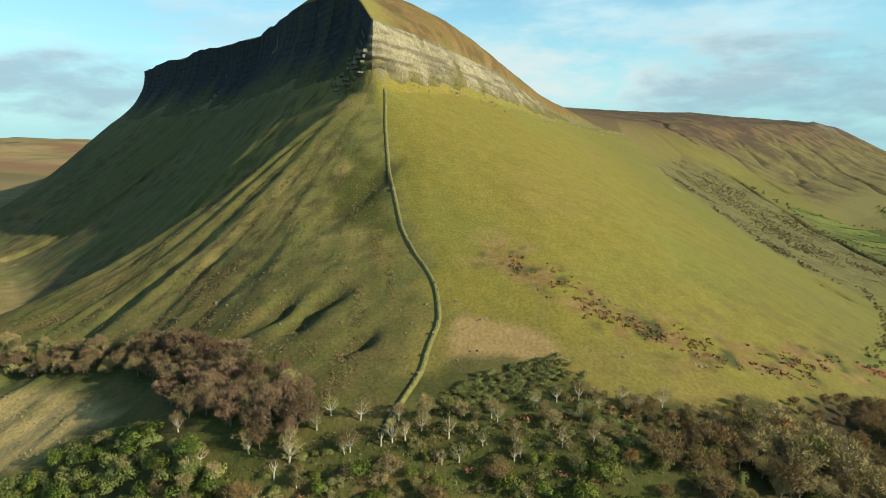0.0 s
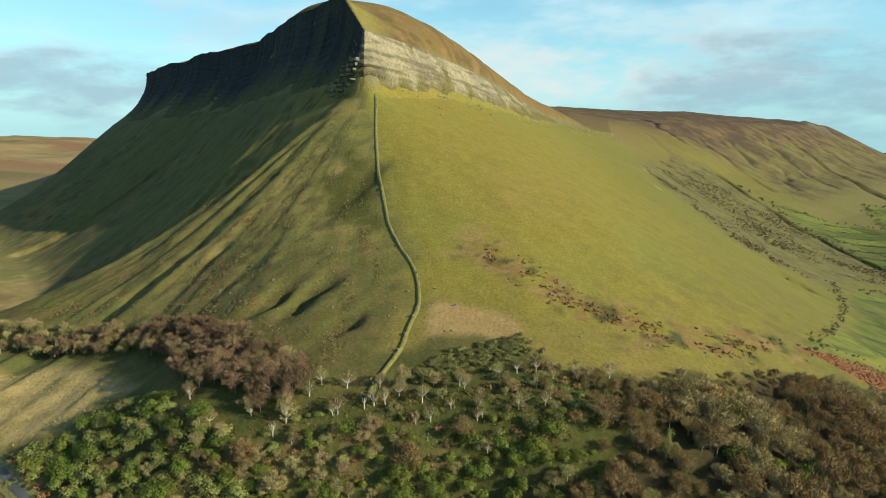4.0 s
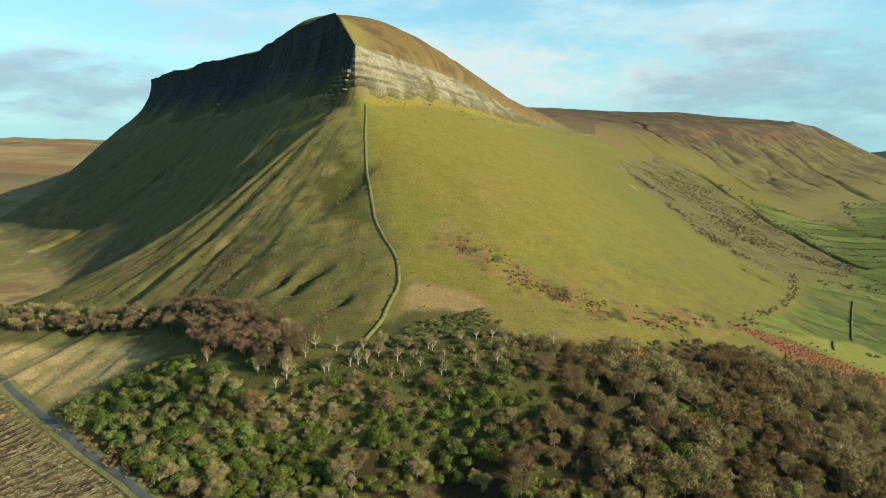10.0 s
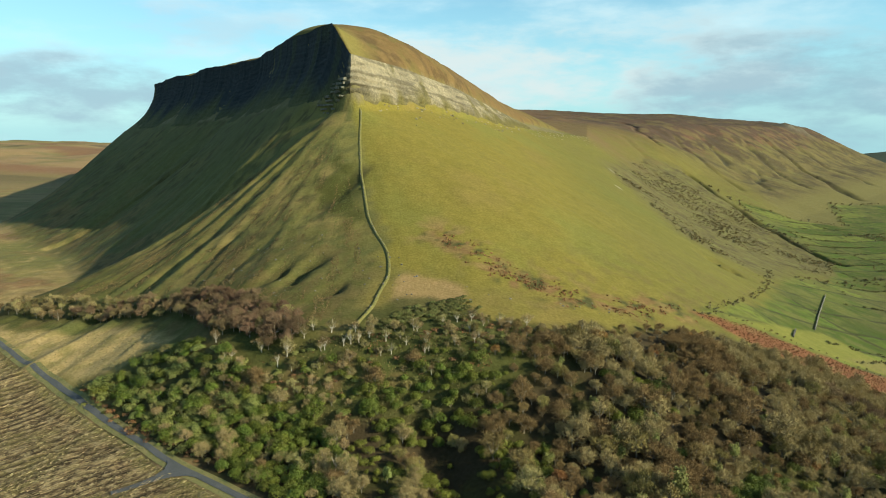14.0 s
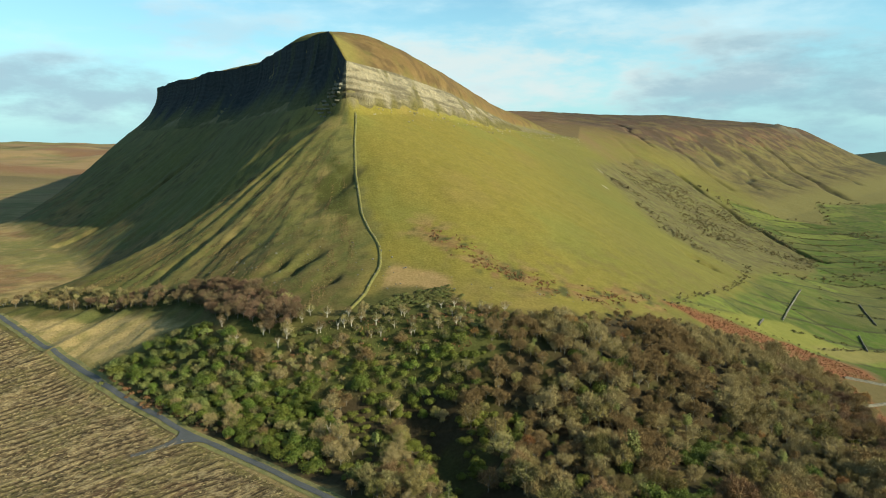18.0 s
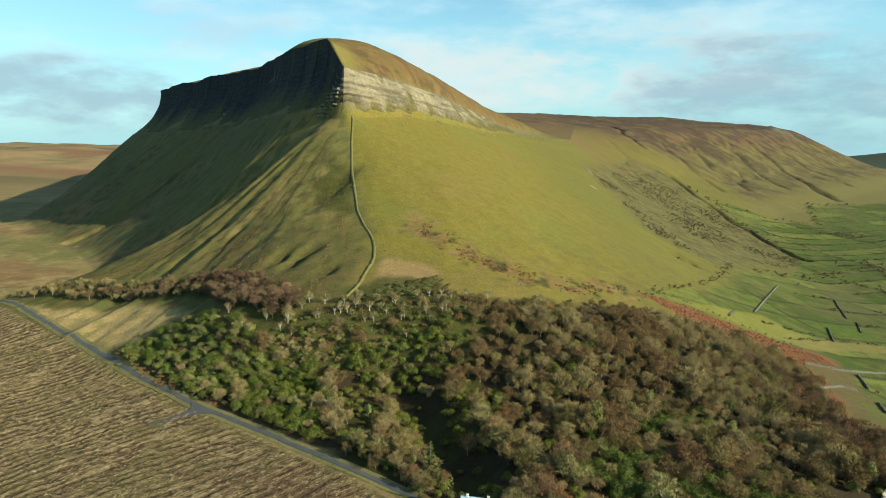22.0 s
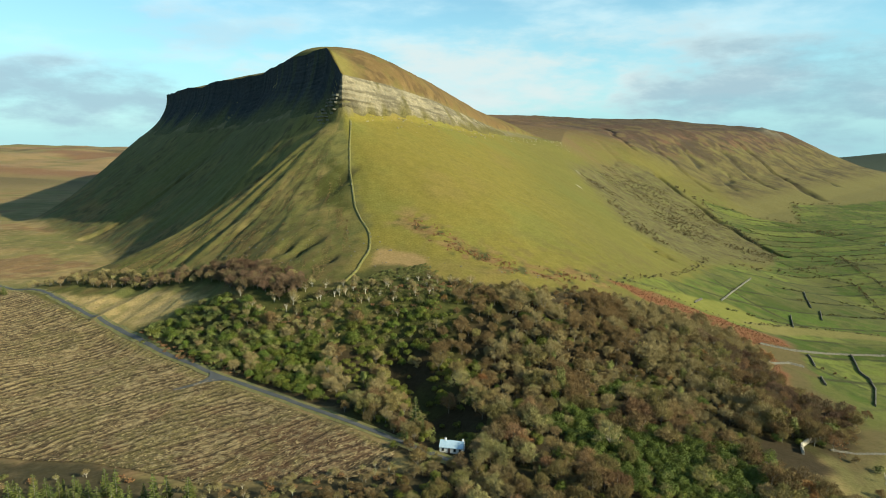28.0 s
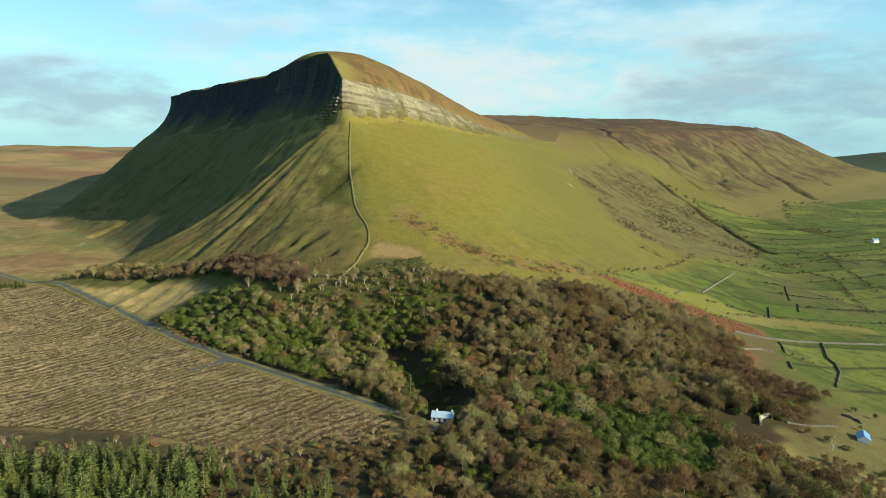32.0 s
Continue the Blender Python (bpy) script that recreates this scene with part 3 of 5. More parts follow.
    for sx, sy, sa, sb in ((193, 1016, 4, 13), (166, 872, 4, 10), (236, 1090, 3, 9)):
        lay(1 - step(np.hypot((x - sx) / sa, (y - sy) / sb) + 0.3 * n3, 0.6, 1.1), (0.25, 0.22, 0.16))
    scrub = soft_poly(xw, yw, SCRUB, 22)
    lay(scrub * 0.85, (0.105, 0.092, 0.038))
    lay(scrub * step(n2 + 0.6 * n3, 0.0, 0.5), (0.075, 0.062, 0.03))
    lay(scrub * step(fbm(x, y, 9, 3, 26), 0.2, 0.5) * 0.8, (0.13, 0.125, 0.045))
    # summit cap
    lay(cap * (r[0] < 400) * (1 - step(y + 80 * n1 + 0.6 * x, 1050, 1330)), (0.135, 0.088, 0.037))
    lay(cap * step(n2 + 0.4 * n1, 0.0, 0.7) * step(-y, -1300, -1000) * 0.8, (0.12, 0.1, 0.034))
    lay(cap * step(n3 - 0.3 * n2, 0.1, 0.6) * (y < 1300) * 0.7, (0.16, 0.11, 0.045))
    lay(cap * step(fbm(x, y, 11, 4, 48), 0.05, 0.45) * (y < 1250) * 0.7, (0.085, 0.058, 0.028))
    lay(cap * (1 - step(l[0] + 6 * n2, 8, 34)) * (y < 1300) * (0.35 + 0.65 * (1 - step(l[4], 90, 170))), (0.165, 0.138, 0.042))
    lay(step(y, 1130, 1330) * step(e, -40, 80) * step(x, -500, -300) * (1 - step(x + 70 * n1 + 40 * n2, 200, 400)) * 0.7, (0.145, 0.09, 0.05))
    # ledges of rock
    lay((~cap) * (d < np.where(left, l[3], r[3]) * 0.8) * (y < 1150) * (0.4 + 0.6 * step(n3, -0.2, 0.4)), np.array((0.15, 0.13, 0.075)))
    # valley fields in strips
    f = soft_poly(xw, yw, FIELDS, 6)
    u, v = strips(x, y)
    cell = np.floor(u) * 7.13 + np.floor(v) * 3.71
    tint = np.abs(np.sin(cell * 12.9898) * 43758.5453) % 1.0
    green = np.array((0.064, 0.094, 0.015)) * (0.72 + 0.7 * tint[..., None]) + np.array((0.04, 0.022, 0.01)) * (tint[..., None] > 0.7)
    m = f[..., None]
    col[:] = col * (1 - m) + green * m
    lay(f * step(n2, -0.1, 0.5) * 0.55, (0.1, 0.104, 0.028))
    lay(f * step(n3 + 0.4 * n2, 0.1, 0.5) * 0.6, (0.05, 0.062, 0.018))
    lay(f * step(fbm(x, y, 9, 3, 45), 0.2, 0.5) * 0.5, (0.12, 0.118, 0.036))
    lay(f * step(fbm(x, y, 80, 3, 46), 0.2, 0.6) * step(y, 560, 700) * 0.6, (0.085, 0.08, 0.03))
    edge = np.minimum(np.abs(u - np.round(u)) * 130, np.abs(v - np.round(v)) * 40)
    lay(f * (1 - step(edge, 0.9, 3.0)) * step(n2, -0.8, -0.3) * 0.95, (0.04, 0.042, 0.018))
    lay(f * step(fbm(x, y, 26, 3, 43), 0.25, 0.6) * 0.5, (0.12, 0.125, 0.034))
    lime = soft_poly(x, y, [(128, 512), (150, 516), (205, 560), (230, 575), (262, 540), (232, 512), (205, 515)], 3)
    lay(lime, (0.15, 0.15, 0.034))
    lay(soft_poly(x, y, [(214, 523), (278, 566), (335, 581), (380, 584), (380, 566), (335, 562), (280, 546), (240, 516)], 3), (0.155, 0.138, 0.046))
    lay(soft_poly(x, y, [(155, 318), (206, 352), (245, 360), (240, 300), (189, 270), (150, 270)], 5), (0.125, 0.112, 0.042))
    lay(soft_poly(xw, yw, [(160, 288), (226, 358), (225, 430), (248, 500), (240, 512), (150, 500), (165, 440), (170, 380)], 4), (0.1, 0.08, 0.034))
    lay(soft_poly(xw, yw, [(204, 352), (228, 358), (228, 430), (214, 436), (207, 380)], 6) * 0.85, (0.09, 0.1, 0.024))
    lay(soft_poly(xw, yw, BRACKEN, 3), (0.165, 0.07, 0.036))
    lay(soft_poly(xw, yw, BRACKEN, 3) * step(n3, 0.2, 0.7) * 0.6, (0.15, 0.1, 0.045))
    # meadow, felled ground, wood floor
    lay(soft_poly(xw, yw, MEADOW, 4), (0.34, 0.25, 0.11))
    lay(soft_poly(xw, yw, MEADOW, 4) * step(n3, 0.1, 0.6) * 0.6, (0.19, 0.16, 0.058))
    c = soft_poly(x, y, CLEAR, 2.5)
    lay(c, (0.12, 0.09, 0.05))
    lay(c * step(n3, 0.1, 0.7) * 0.6, (0.1, 0.073, 0.042))
    lay(c * step(n2, 0.2, 0.8) * 0.5, (0.2, 0.152, 0.084))
    lay(c * step(n1 + 0.6 * n2, 0.3, 0.8) * 0.6, (0.16, 0.145, 0.06))
    lay(soft_poly(xw, yw, [(-168, 402), (-150, 409), (-128, 410), (-110, 399), (-88, 388), (-70, 382), (-60, 332), (-100, 356), (-146, 372), (-160, 388)], 3), (0.06, 0.058, 0.022))
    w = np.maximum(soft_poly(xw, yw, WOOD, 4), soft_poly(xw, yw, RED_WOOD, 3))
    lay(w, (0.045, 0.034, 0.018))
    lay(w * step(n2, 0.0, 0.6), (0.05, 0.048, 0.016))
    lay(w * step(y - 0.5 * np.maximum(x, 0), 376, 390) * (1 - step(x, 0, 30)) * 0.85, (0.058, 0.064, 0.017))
    gorse = np.hypot((x + 32) / 26, (y - 425) / 15) + 0.3 * n2
    lay((1 - step(gorse, 0.7, 1.1)) * 0.8, (0.05, 0.056, 0.017))
    # brushwood ground, painted dark for the shade of the spruces and wood
    brake_shade = soft_poly(xw, yw, [(-240, 292), (-136, 275), (-112, 267), (-88, 258), (-49, 262), (-23, 272), (-8, 264), (-8, 170), (-240, 170)], 3)
    lay(brake_shade, (0.06, 0.05, 0.026))
    lay(brake_shade * step(n3, 0.2, 0.7) * 0.6, (0.11, 0.085, 0.045))
    glade = np.hypot((x + 78) / 34, (y - 392) / 9) + 0.3 * n2
    lay(1 - step(glade, 0.7, 1.3), (0.078, 0.078, 0.024))
    lay((1 - step(glade, 0.8, 1.5)) * step(n3, 0.1, 0.6) * 0.8, (0.13, 0.09, 0.04))
    lay((1 - step(glade, 0.8, 1.5)) * step(fbm(x, y, 9, 2, 44), 0.2, 0.5) * 0.8, (0.07, 0.085, 0.022))
    return col


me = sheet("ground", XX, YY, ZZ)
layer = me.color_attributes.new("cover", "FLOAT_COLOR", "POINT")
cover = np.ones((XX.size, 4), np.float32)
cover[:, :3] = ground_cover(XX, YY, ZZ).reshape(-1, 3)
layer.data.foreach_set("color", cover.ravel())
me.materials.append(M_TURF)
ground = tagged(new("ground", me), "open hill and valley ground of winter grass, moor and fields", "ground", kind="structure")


def ribbon(name, line, width, lift, mat, crown=0.0, gap=4.0):
    """A strip laid along a line of the plan, over the ground."""
    pts = []
    for (ax, ay), (bx, by) in zip(line, line[1:]):
        n = max(1, int(math.hypot(bx - ax, by - ay) / gap))
        pts += [(ax + (bx - ax) * k / n, ay + (by - ay) * k / n) for k in range(n)]
    p = np.array(pts + [line[-1]], float)
    for _ in range(6):
        p[1:-1] = (p[:-2] + 2 * p[1:-1] + p[2:]) / 4
    t = np.gradient(p, axis=0)
    t /= np.linalg.norm(t, axis=1)[:, None]
    side = np.stack((t[:, 1], -t[:, 0]), 1)
    ks = np.array((-0.5, -0.25, 0, 0.25, 0.5))
    x = p[:, :1] + side[:, :1] * ks * width
    y = p[:, 1:] + side[:, 1:] * ks * width
    z = ground_z(x, y)
    z = z + lift + crown * (1 - (ks * 2) ** 2)
    me = sheet(name, x, y, z)
    me.materials.append(mat)
    return new(name, me)


tagged(ribbon("verge", ROAD, 6.4, 0.12, M_VERGE), "rough tawny grass verge of the lane", "verge", kind="structure")
tagged(ribbon("road", ROAD, 2.4, 0.26, M_ROAD, 0.05), "narrow grey asphalt lane across the moor", "road", kind="structure")
tagged(ribbon("forest_track", SPUR, 2.5, 0.36, M_ROAD, 0.05, 2.0), "short paved turning off the lane", "road", kind="structure")
apron = bmesh.new()
ring = [apron.verts.new((px_, py_, float(ground_z(np.array(px_), np.array(py_))) + 0.42)) for px_, py_ in
        ((-122, 364.2), (-120.2, 361), (-119.8, 357.4), (-121.8, 353.7), (-125.2, 350.1), (-129.2, 347.9), (-127.4, 345.8), (-123.1, 348.7), (-118.8, 351.6), (-115, 353.1), (-110.4, 353.6), (-104.5, 351.9), (-104, 352.8), (-112, 357.6))]
apron.faces.new(ring)
ame = bpy.data.meshes.new("road_apron")
apron.to_mesh(ame)
ame.materials.append(M_ROAD)
tagged(new("road_apron", ame), "flared asphalt mouth of the turning", "road", kind="structure")

# the crags: fluted rock faces hung below the two brinks, meeting at the prow
def crags():
    line = [p for p in LEFT[:6]][::-1] + RIGHT[1:5]
    pts = []
    for a, b in zip(line, line[1:]):
        n = max(2, int(math.hypot(b[0] - a[0], b[1] - a[1]) / 1.5))
        pts += [[a[i] + (b[i] - a[i]) * k / n for i in range(5)] for k in range(n)]
    p = np.array(pts)
    p[:, 2] += np.where(p[:, 0] < PROW[0], crest_bumps(p[:, 0], p[:, 1]), 0)
    run = np.concatenate(((0,), np.cumsum(np.hypot(*np.diff(p[:, :2], axis=0).T))))
    t = np.gradient(p[:, :2], axis=0)
    for _ in range(5):
        t[1:-1] = (t[:-2] + t[1:-1] + t[2:]) / 3
    t /= np.linalg.norm(t, axis=1)[:, None]
    out = np.stack((t[:, 1], -t[:, 0]), 1)
    vs = np.linspace(0, 1, 44)
    s, v = np.meshgrid(run, vs, indexing="ij")
    prow = int(np.argmin(np.hypot(p[:, 0] - PROW[0], p[:, 1] - PROW[1])))
    drop, width = p[:, 3:4], p[:, 4:5]
    ragged = np.clip(1 + 0.16 * fbm(s, s * 0, 22, 3, 57)[:, :1] - 0.08, 0.7, 1.02)
    east = (np.arange(len(p)) >= prow)[:, None]
    ragged = np.where(east, ragged, 1.0)
    drop, width = drop * ragged, width * ragged
    flute = np.abs(fbm(s, v * 5, 11, 3, 51)) * np.where(east, 1.2, 1.9) + np.where(east, 1.3, 2.2) * fbm(s, v * 3, 34, 2, 52)
    tier = v * drop / 4.6 + 1.2 * fbm(s, v, 40, 2, 54)
    ledge = 0.5 * np.sin(tier * 6.283) + 0.9 * fbm(v * 30, s * 0.06, 3, 2, 53)
    fade = np.sin(np.pi * np.clip(v * 0.88 + 0.08, 0, 1)) * np.clip(drop / 30, 0.1, 1)
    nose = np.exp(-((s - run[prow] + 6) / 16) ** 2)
    ledge = ledge * np.where(east, 0.8, 0.75) + 1.7 * nose * np.sin(tier * 5.0) * step(v, 0.4, 0.8)
    off = np.abs(s - run[prow])
    away = width * v ** np.where(east, 1.0, batter(off)) * 1.02 + np.where(east, 1.2 - 2.6 * step(v, 0.7, 1.0), 1.2 - 3.4 * step(v, 0.72, 1.0)) + (flute * 0.8 + ledge) * fade
    x, y = p[:, :1] + out[:, :1] * away, p[:, 1:2] + out[:, 1:] * away
    z = p[:, 2:3] - drop * v + 0.5 - 2.0 * (v > 0.97)
    # northern rock darker and bluer than the eastern: its shade is in the colour
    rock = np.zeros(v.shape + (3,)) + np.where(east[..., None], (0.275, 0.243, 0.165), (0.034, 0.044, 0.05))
    stain = step(fbm(s, v * 1.2, 7, 4, 58), 0.0, 0.7)[..., None]
    band = step(np.sin(tier * 4.2) + 0.8 * fbm(s, v * 9, 16, 3, 59), 0.2, 1.0)[..., None]
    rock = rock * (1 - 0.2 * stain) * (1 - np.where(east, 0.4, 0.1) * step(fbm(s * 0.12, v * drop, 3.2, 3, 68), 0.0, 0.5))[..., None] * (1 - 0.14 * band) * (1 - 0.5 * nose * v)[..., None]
    turf = step(v + 0.45 * fbm(s, v * 5, 15, 4, 60) + 0.5 * np.clip((s - run[prow] - 190) / 160, 0, 1), np.where(east, 0.5, 0.7), np.where(east, 1.0, 0.98))[..., None]
    turf = np.maximum(turf, 0.8 * step(fbm(s * 0.6, v * 9, 9, 3, 63), 0.25, 0.65)[..., None])
    # turf on the northern face carries painted shade too
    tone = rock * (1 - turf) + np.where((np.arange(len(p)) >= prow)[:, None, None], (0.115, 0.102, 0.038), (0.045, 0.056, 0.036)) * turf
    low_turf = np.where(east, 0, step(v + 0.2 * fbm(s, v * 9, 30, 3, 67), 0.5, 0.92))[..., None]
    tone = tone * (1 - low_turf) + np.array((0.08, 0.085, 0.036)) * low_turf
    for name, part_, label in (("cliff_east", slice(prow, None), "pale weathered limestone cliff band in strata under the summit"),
                               ("cliff_north", slice(0, prow + 1), "fluted mossy limestone cliff below the summit ridge, its shade painted dark and bluish")):
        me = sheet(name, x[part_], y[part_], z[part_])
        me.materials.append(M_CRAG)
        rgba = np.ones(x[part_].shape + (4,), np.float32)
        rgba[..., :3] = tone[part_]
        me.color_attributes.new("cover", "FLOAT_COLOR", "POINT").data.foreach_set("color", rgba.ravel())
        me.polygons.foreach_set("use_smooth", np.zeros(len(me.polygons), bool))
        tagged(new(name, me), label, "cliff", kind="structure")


crags()

# broken ledges of rock stacked at the foot of the prow
def nose_ledges():
    rs = np.random.RandomState(77)
    base = tagged(new("rock_outcrop"), "stacked broken limestone ledges at the foot of the prow", "rock", kind="structure")
    (ax, ay, az, ad, aw), (bx, by, bz, bd, bw) = LEFT[0], LEFT[1]
    size = math.hypot(bx - ax, by - ay)
    tx, ty = (bx - ax) / size, (by - ay) / size
    ox, oy = -ty, tx
    for tier in range(9):
        z = 127.0 + 3.1 * tier
        for j in range(rs.randint(3, 6)):
            run = rs.uniform(-2, 26 - 1.6 * tier)
            k = np.clip(run / size, 0, 1)
            top, drop, width = az + (bz - az) * k, ad + (bd - ad) * k, aw + (bw - aw) * k
            v = np.clip((top - z) / drop, 0.05, 1.05)
            away = width * v ** float(batter(max(run, 0))) + 0.6
            L, D, H = rs.uniform(2.0, 5.5), rs.uniform(1.6, 3.2), rs.uniform(0.9, 2.0)
            cx, cy = ax + tx * run + ox * away, ay + ty * run + oy * away
            cor = np.array([(sx, sy, sz) for sz in (-0.5, 0.5) for sx, sy in ((-0.5, -0.5), (0.1, -0.62), (0.5, -0.45), (0.55, 0.5), (-0.5, 0.5))]) * (L, D, H) + rs.normal(size=(10, 3)) * 0.16
            g = math.atan2(ty, tx) + rs.uniform(-0.25, 0.25)
            co = np.stack((cor[:, 0] * math.cos(g) - cor[:, 1] * math.sin(g) + cx, cor[:, 0] * math.sin(g) + cor[:, 1] * math.cos(g) + cy, cor[:, 2] + z), 1)
            me = bpy.data.meshes.new("ledge")
            me.from_pydata([tuple(c) for c in co], [], [(4, 3, 2, 1, 0), (5, 6, 7, 8, 9)] + [(i, (i + 1) % 5, 5 + (i + 1) % 5, 5 + i) for i in range(5)])
            me.materials.append(M_LEDGE)
            ob = new("ledge", me)
            ob.parent = base


nose_ledges()

# felled ground: furrowed in rows, finer than the sheet under it
def felled():
    gap = 0.66
    fx, fy = np.arange(-330, -20, gap), np.arange(256, 530, gap)
    x, y = np.meshgrid(fx, fy)
    n1, n2, n3, n4 = fbm(x, y, 60, 3, 61), fbm(x, y, 12, 3, 62), fbm(x, y, 3.0, 2, 64), fbm(x, y, 1.7, 2, 68)
    across = x * 0.7 - y * 0.714 + 7.0 * n1 + 1.1 * n2
    along_ = x * 0.714 + y * 0.7
    streak = fbm(along_ / 7, across, 1.3, 2, 65)
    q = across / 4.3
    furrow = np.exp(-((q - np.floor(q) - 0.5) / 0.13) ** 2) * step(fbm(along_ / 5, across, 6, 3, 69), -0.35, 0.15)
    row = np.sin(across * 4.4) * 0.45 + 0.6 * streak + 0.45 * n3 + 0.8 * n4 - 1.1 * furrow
    z = ground_z(x, y) + 0.28 + 0.2 * np.clip(row, -1.2, 1) + 0.08 * n4
    near = line_dist(x, y, ROAD)
    col = np.zeros(x.shape + (3,)) + (0.19, 0.14, 0.072)
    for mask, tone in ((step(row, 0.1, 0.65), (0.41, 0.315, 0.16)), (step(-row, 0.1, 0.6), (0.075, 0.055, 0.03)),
                       (step(fbm(x, y, 18, 3, 66) + 0.004 * (x + 130) - 0.004 * (y - 320), 0.2, 0.55) * 0.55, (0.13, 0.07, 0.042)),
                       (step(n2 + 0.6 * n1, 0.25, 0.8) * 0.5, (0.19, 0.17, 0.062)), (step(n4 + 0.4 * n2, 0.4, 0.75) * 0.7, (0.045, 0.036, 0.02)),
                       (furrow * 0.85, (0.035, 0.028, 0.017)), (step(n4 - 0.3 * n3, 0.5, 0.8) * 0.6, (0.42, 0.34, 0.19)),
                       ((1 - step(near + 2.5 * n2, 4, 10)) * (0.55 + 0.3 * n3), (0.2, 0.185, 0.062))):
        mask = np.clip(mask, 0, 1)[..., None]
        col = col * (1 - mask) + np.array(tone) * mask
    keep = in_poly(x, y, CLEAR) & (line_dist(x, y, ROAD) > 3.6) & (line_dist(x, y, SPUR) > 2.4)
    idx = np.arange(x.size).reshape(x.shape)
    quads = np.stack((idx[:-1, :-1], idx[:-1, 1:], idx[1:, 1:], idx[1:, :-1]), -1)
    whole = keep[:-1, :-1] & keep[:-1, 1:] & keep[1:, 1:] & keep[1:, :-1]
    me = raw_mesh("felled_ground", np.stack((x, y, z), -1).reshape(-1, 3), quads[whole], True)
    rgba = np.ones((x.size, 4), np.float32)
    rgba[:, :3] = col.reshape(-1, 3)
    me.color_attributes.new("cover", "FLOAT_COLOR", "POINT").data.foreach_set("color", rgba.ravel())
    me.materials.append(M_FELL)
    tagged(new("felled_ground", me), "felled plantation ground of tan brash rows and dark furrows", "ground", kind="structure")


felled()

# ---- trees and shrubs ----
def part(name, me, mat, parent, label=""):
    me.materials.append(mat)
    ob = new(name, me)
    ob.parent = parent
    if label:
        tagged(ob, label)
    return ob


def tubes(segments, sides=5):
    """Tapered limbs: (start, end, radius at the start, radius at the end)."""
    co, faces = [], []
    for a, b, ra, rb in segments:
        a, b = np.array(a, float), np.array(b, float)
        w = b - a
        w /= np.linalg.norm(w)
        u = np.cross(w, (0.3, 0.9, 0.1))
        u /= np.linalg.norm(u)
        v = np.cross(w, u)
        base = len(co)
        for p, rad in ((a, ra), (b, rb)):
            for k in range(sides):
                g = 2 * math.pi * k / sides
                co.append(p + rad * (math.cos(g) * u + math.sin(g) * v))
        faces += [(base + k, base + (k + 1) % sides, base + sides + (k + 1) % sides, base + sides + k) for k in range(sides)]
    return np.array(co), np.array(faces)


def blades(rs, centres, ways, length, width, facing=None):
    """One slim triangle a centre, pointing its way."""
    n = len(centres)
    ways = ways / np.linalg.norm(ways, axis=1)[:, None]
    side = np.cross(ways, rs.normal(size=(n, 3)) if facing is None else facing + rs.normal(size=(n, 3)) * 0.3)
    side /= np.linalg.norm(side, axis=1)[:, None] + 1e-9
    L = length * rs.uniform(0.6, 1.4, (n, 1))
    W = width * rs.uniform(0.6, 1.4, (n, 1))
    co = np.stack((centres - side * W / 2, centres + side * W / 2, centres + ways * L), 1).reshape(-1, 3)
    return co, np.arange(3 * n).reshape(-1, 3)


def bare_tree(rs, h, r, count=1500, limbs=8, sides=5, stout=1.0):
    """Trunk and limbs; and a haze of fine twigs that fans out of lobes round the limbs' ends."""
    fork = h * rs.uniform(0.2, 0.32)
    segs = [((0, 0, -0.6), (0.1, 0.05, fork), 0.2 * stout, 0.13 * stout)]
    tips = []
    for k in range(limbs):
        g = 2 * math.pi * (k + rs.uniform(-0.35, 0.35)) / max(limbs - 1, 1)
        q = rs.uniform(0.45, 0.8) if k < limbs - 1 else 0.1
        tip = np.array((r * q * math.cos(g), r * q * math.sin(g), h * (0.8 - 0.42 * q * q) + rs.uniform(-0.5, 0.4)))
        knee = np.array((0.1, 0.05, fork)) * 0.5 + tip * 0.5 + (0, 0, -0.08 * h)
        segs += [((0.1, 0.05, fork * rs.uniform(0.8, 1)), knee, 0.11 * stout, 0.07 * stout), (knee, tip, 0.07 * stout, 0.03)]
        tips.append(tip)
        end = knee + (tip - knee) * 0.5 + rs.normal(size=3) * r * 0.25
        if sides > 3:
            segs.append((knee + (tip - knee) * 0.3, end, 0.04, 0.015))
        tips.append(end)
    tips = np.array(tips)
    pick = tips[rs.randint(0, len(tips), count)]
    v = rs.normal(size=(count, 3)) + (0, 0, 0.25)
    v /= np.linalg.norm(v, axis=1)[:, None]
    lie = rs.rand(count) < 0.3
    lobe = r * 0.38
    c = pick + v * lobe * np.where(lie, rs.uniform(0.6, 1.12, count), rs.uniform(0.25, 0.8, count))[:, None] * (1, 1, 0.88)
    c[:, 2] = np.clip(c[:, 2], fork * 0.7, None)
    mid = np.array((0, 0, h * 0.45))
    outward = v * 0.8 + (c - mid) / r * 0.6 + (0, 0, 0.15)
    outward /= np.linalg.norm(outward, axis=1)[:, None]
    tangent = np.cross(outward, rs.normal(size=(count, 3)))
    tangent /= np.linalg.norm(tangent, axis=1)[:, None]
    fan = outward + (0, 0, 0.3) + rs.normal(size=(count, 3)) * 0.28
    size = 0.26 * r
    wide = 1.0 if count > 600 else (900 / count) ** 0.5
    co, f = blades(rs, c, np.where(lie[:, None], tangent + (0, 0, 0.35), fan), np.where(lie[:, None], 0.8, 1.15) * size,
                   np.where(lie[:, None], 0.13, 0.1) * wide, np.where(lie[:, None], outward, tangent))
    return tubes(segs, sides), (co, f)


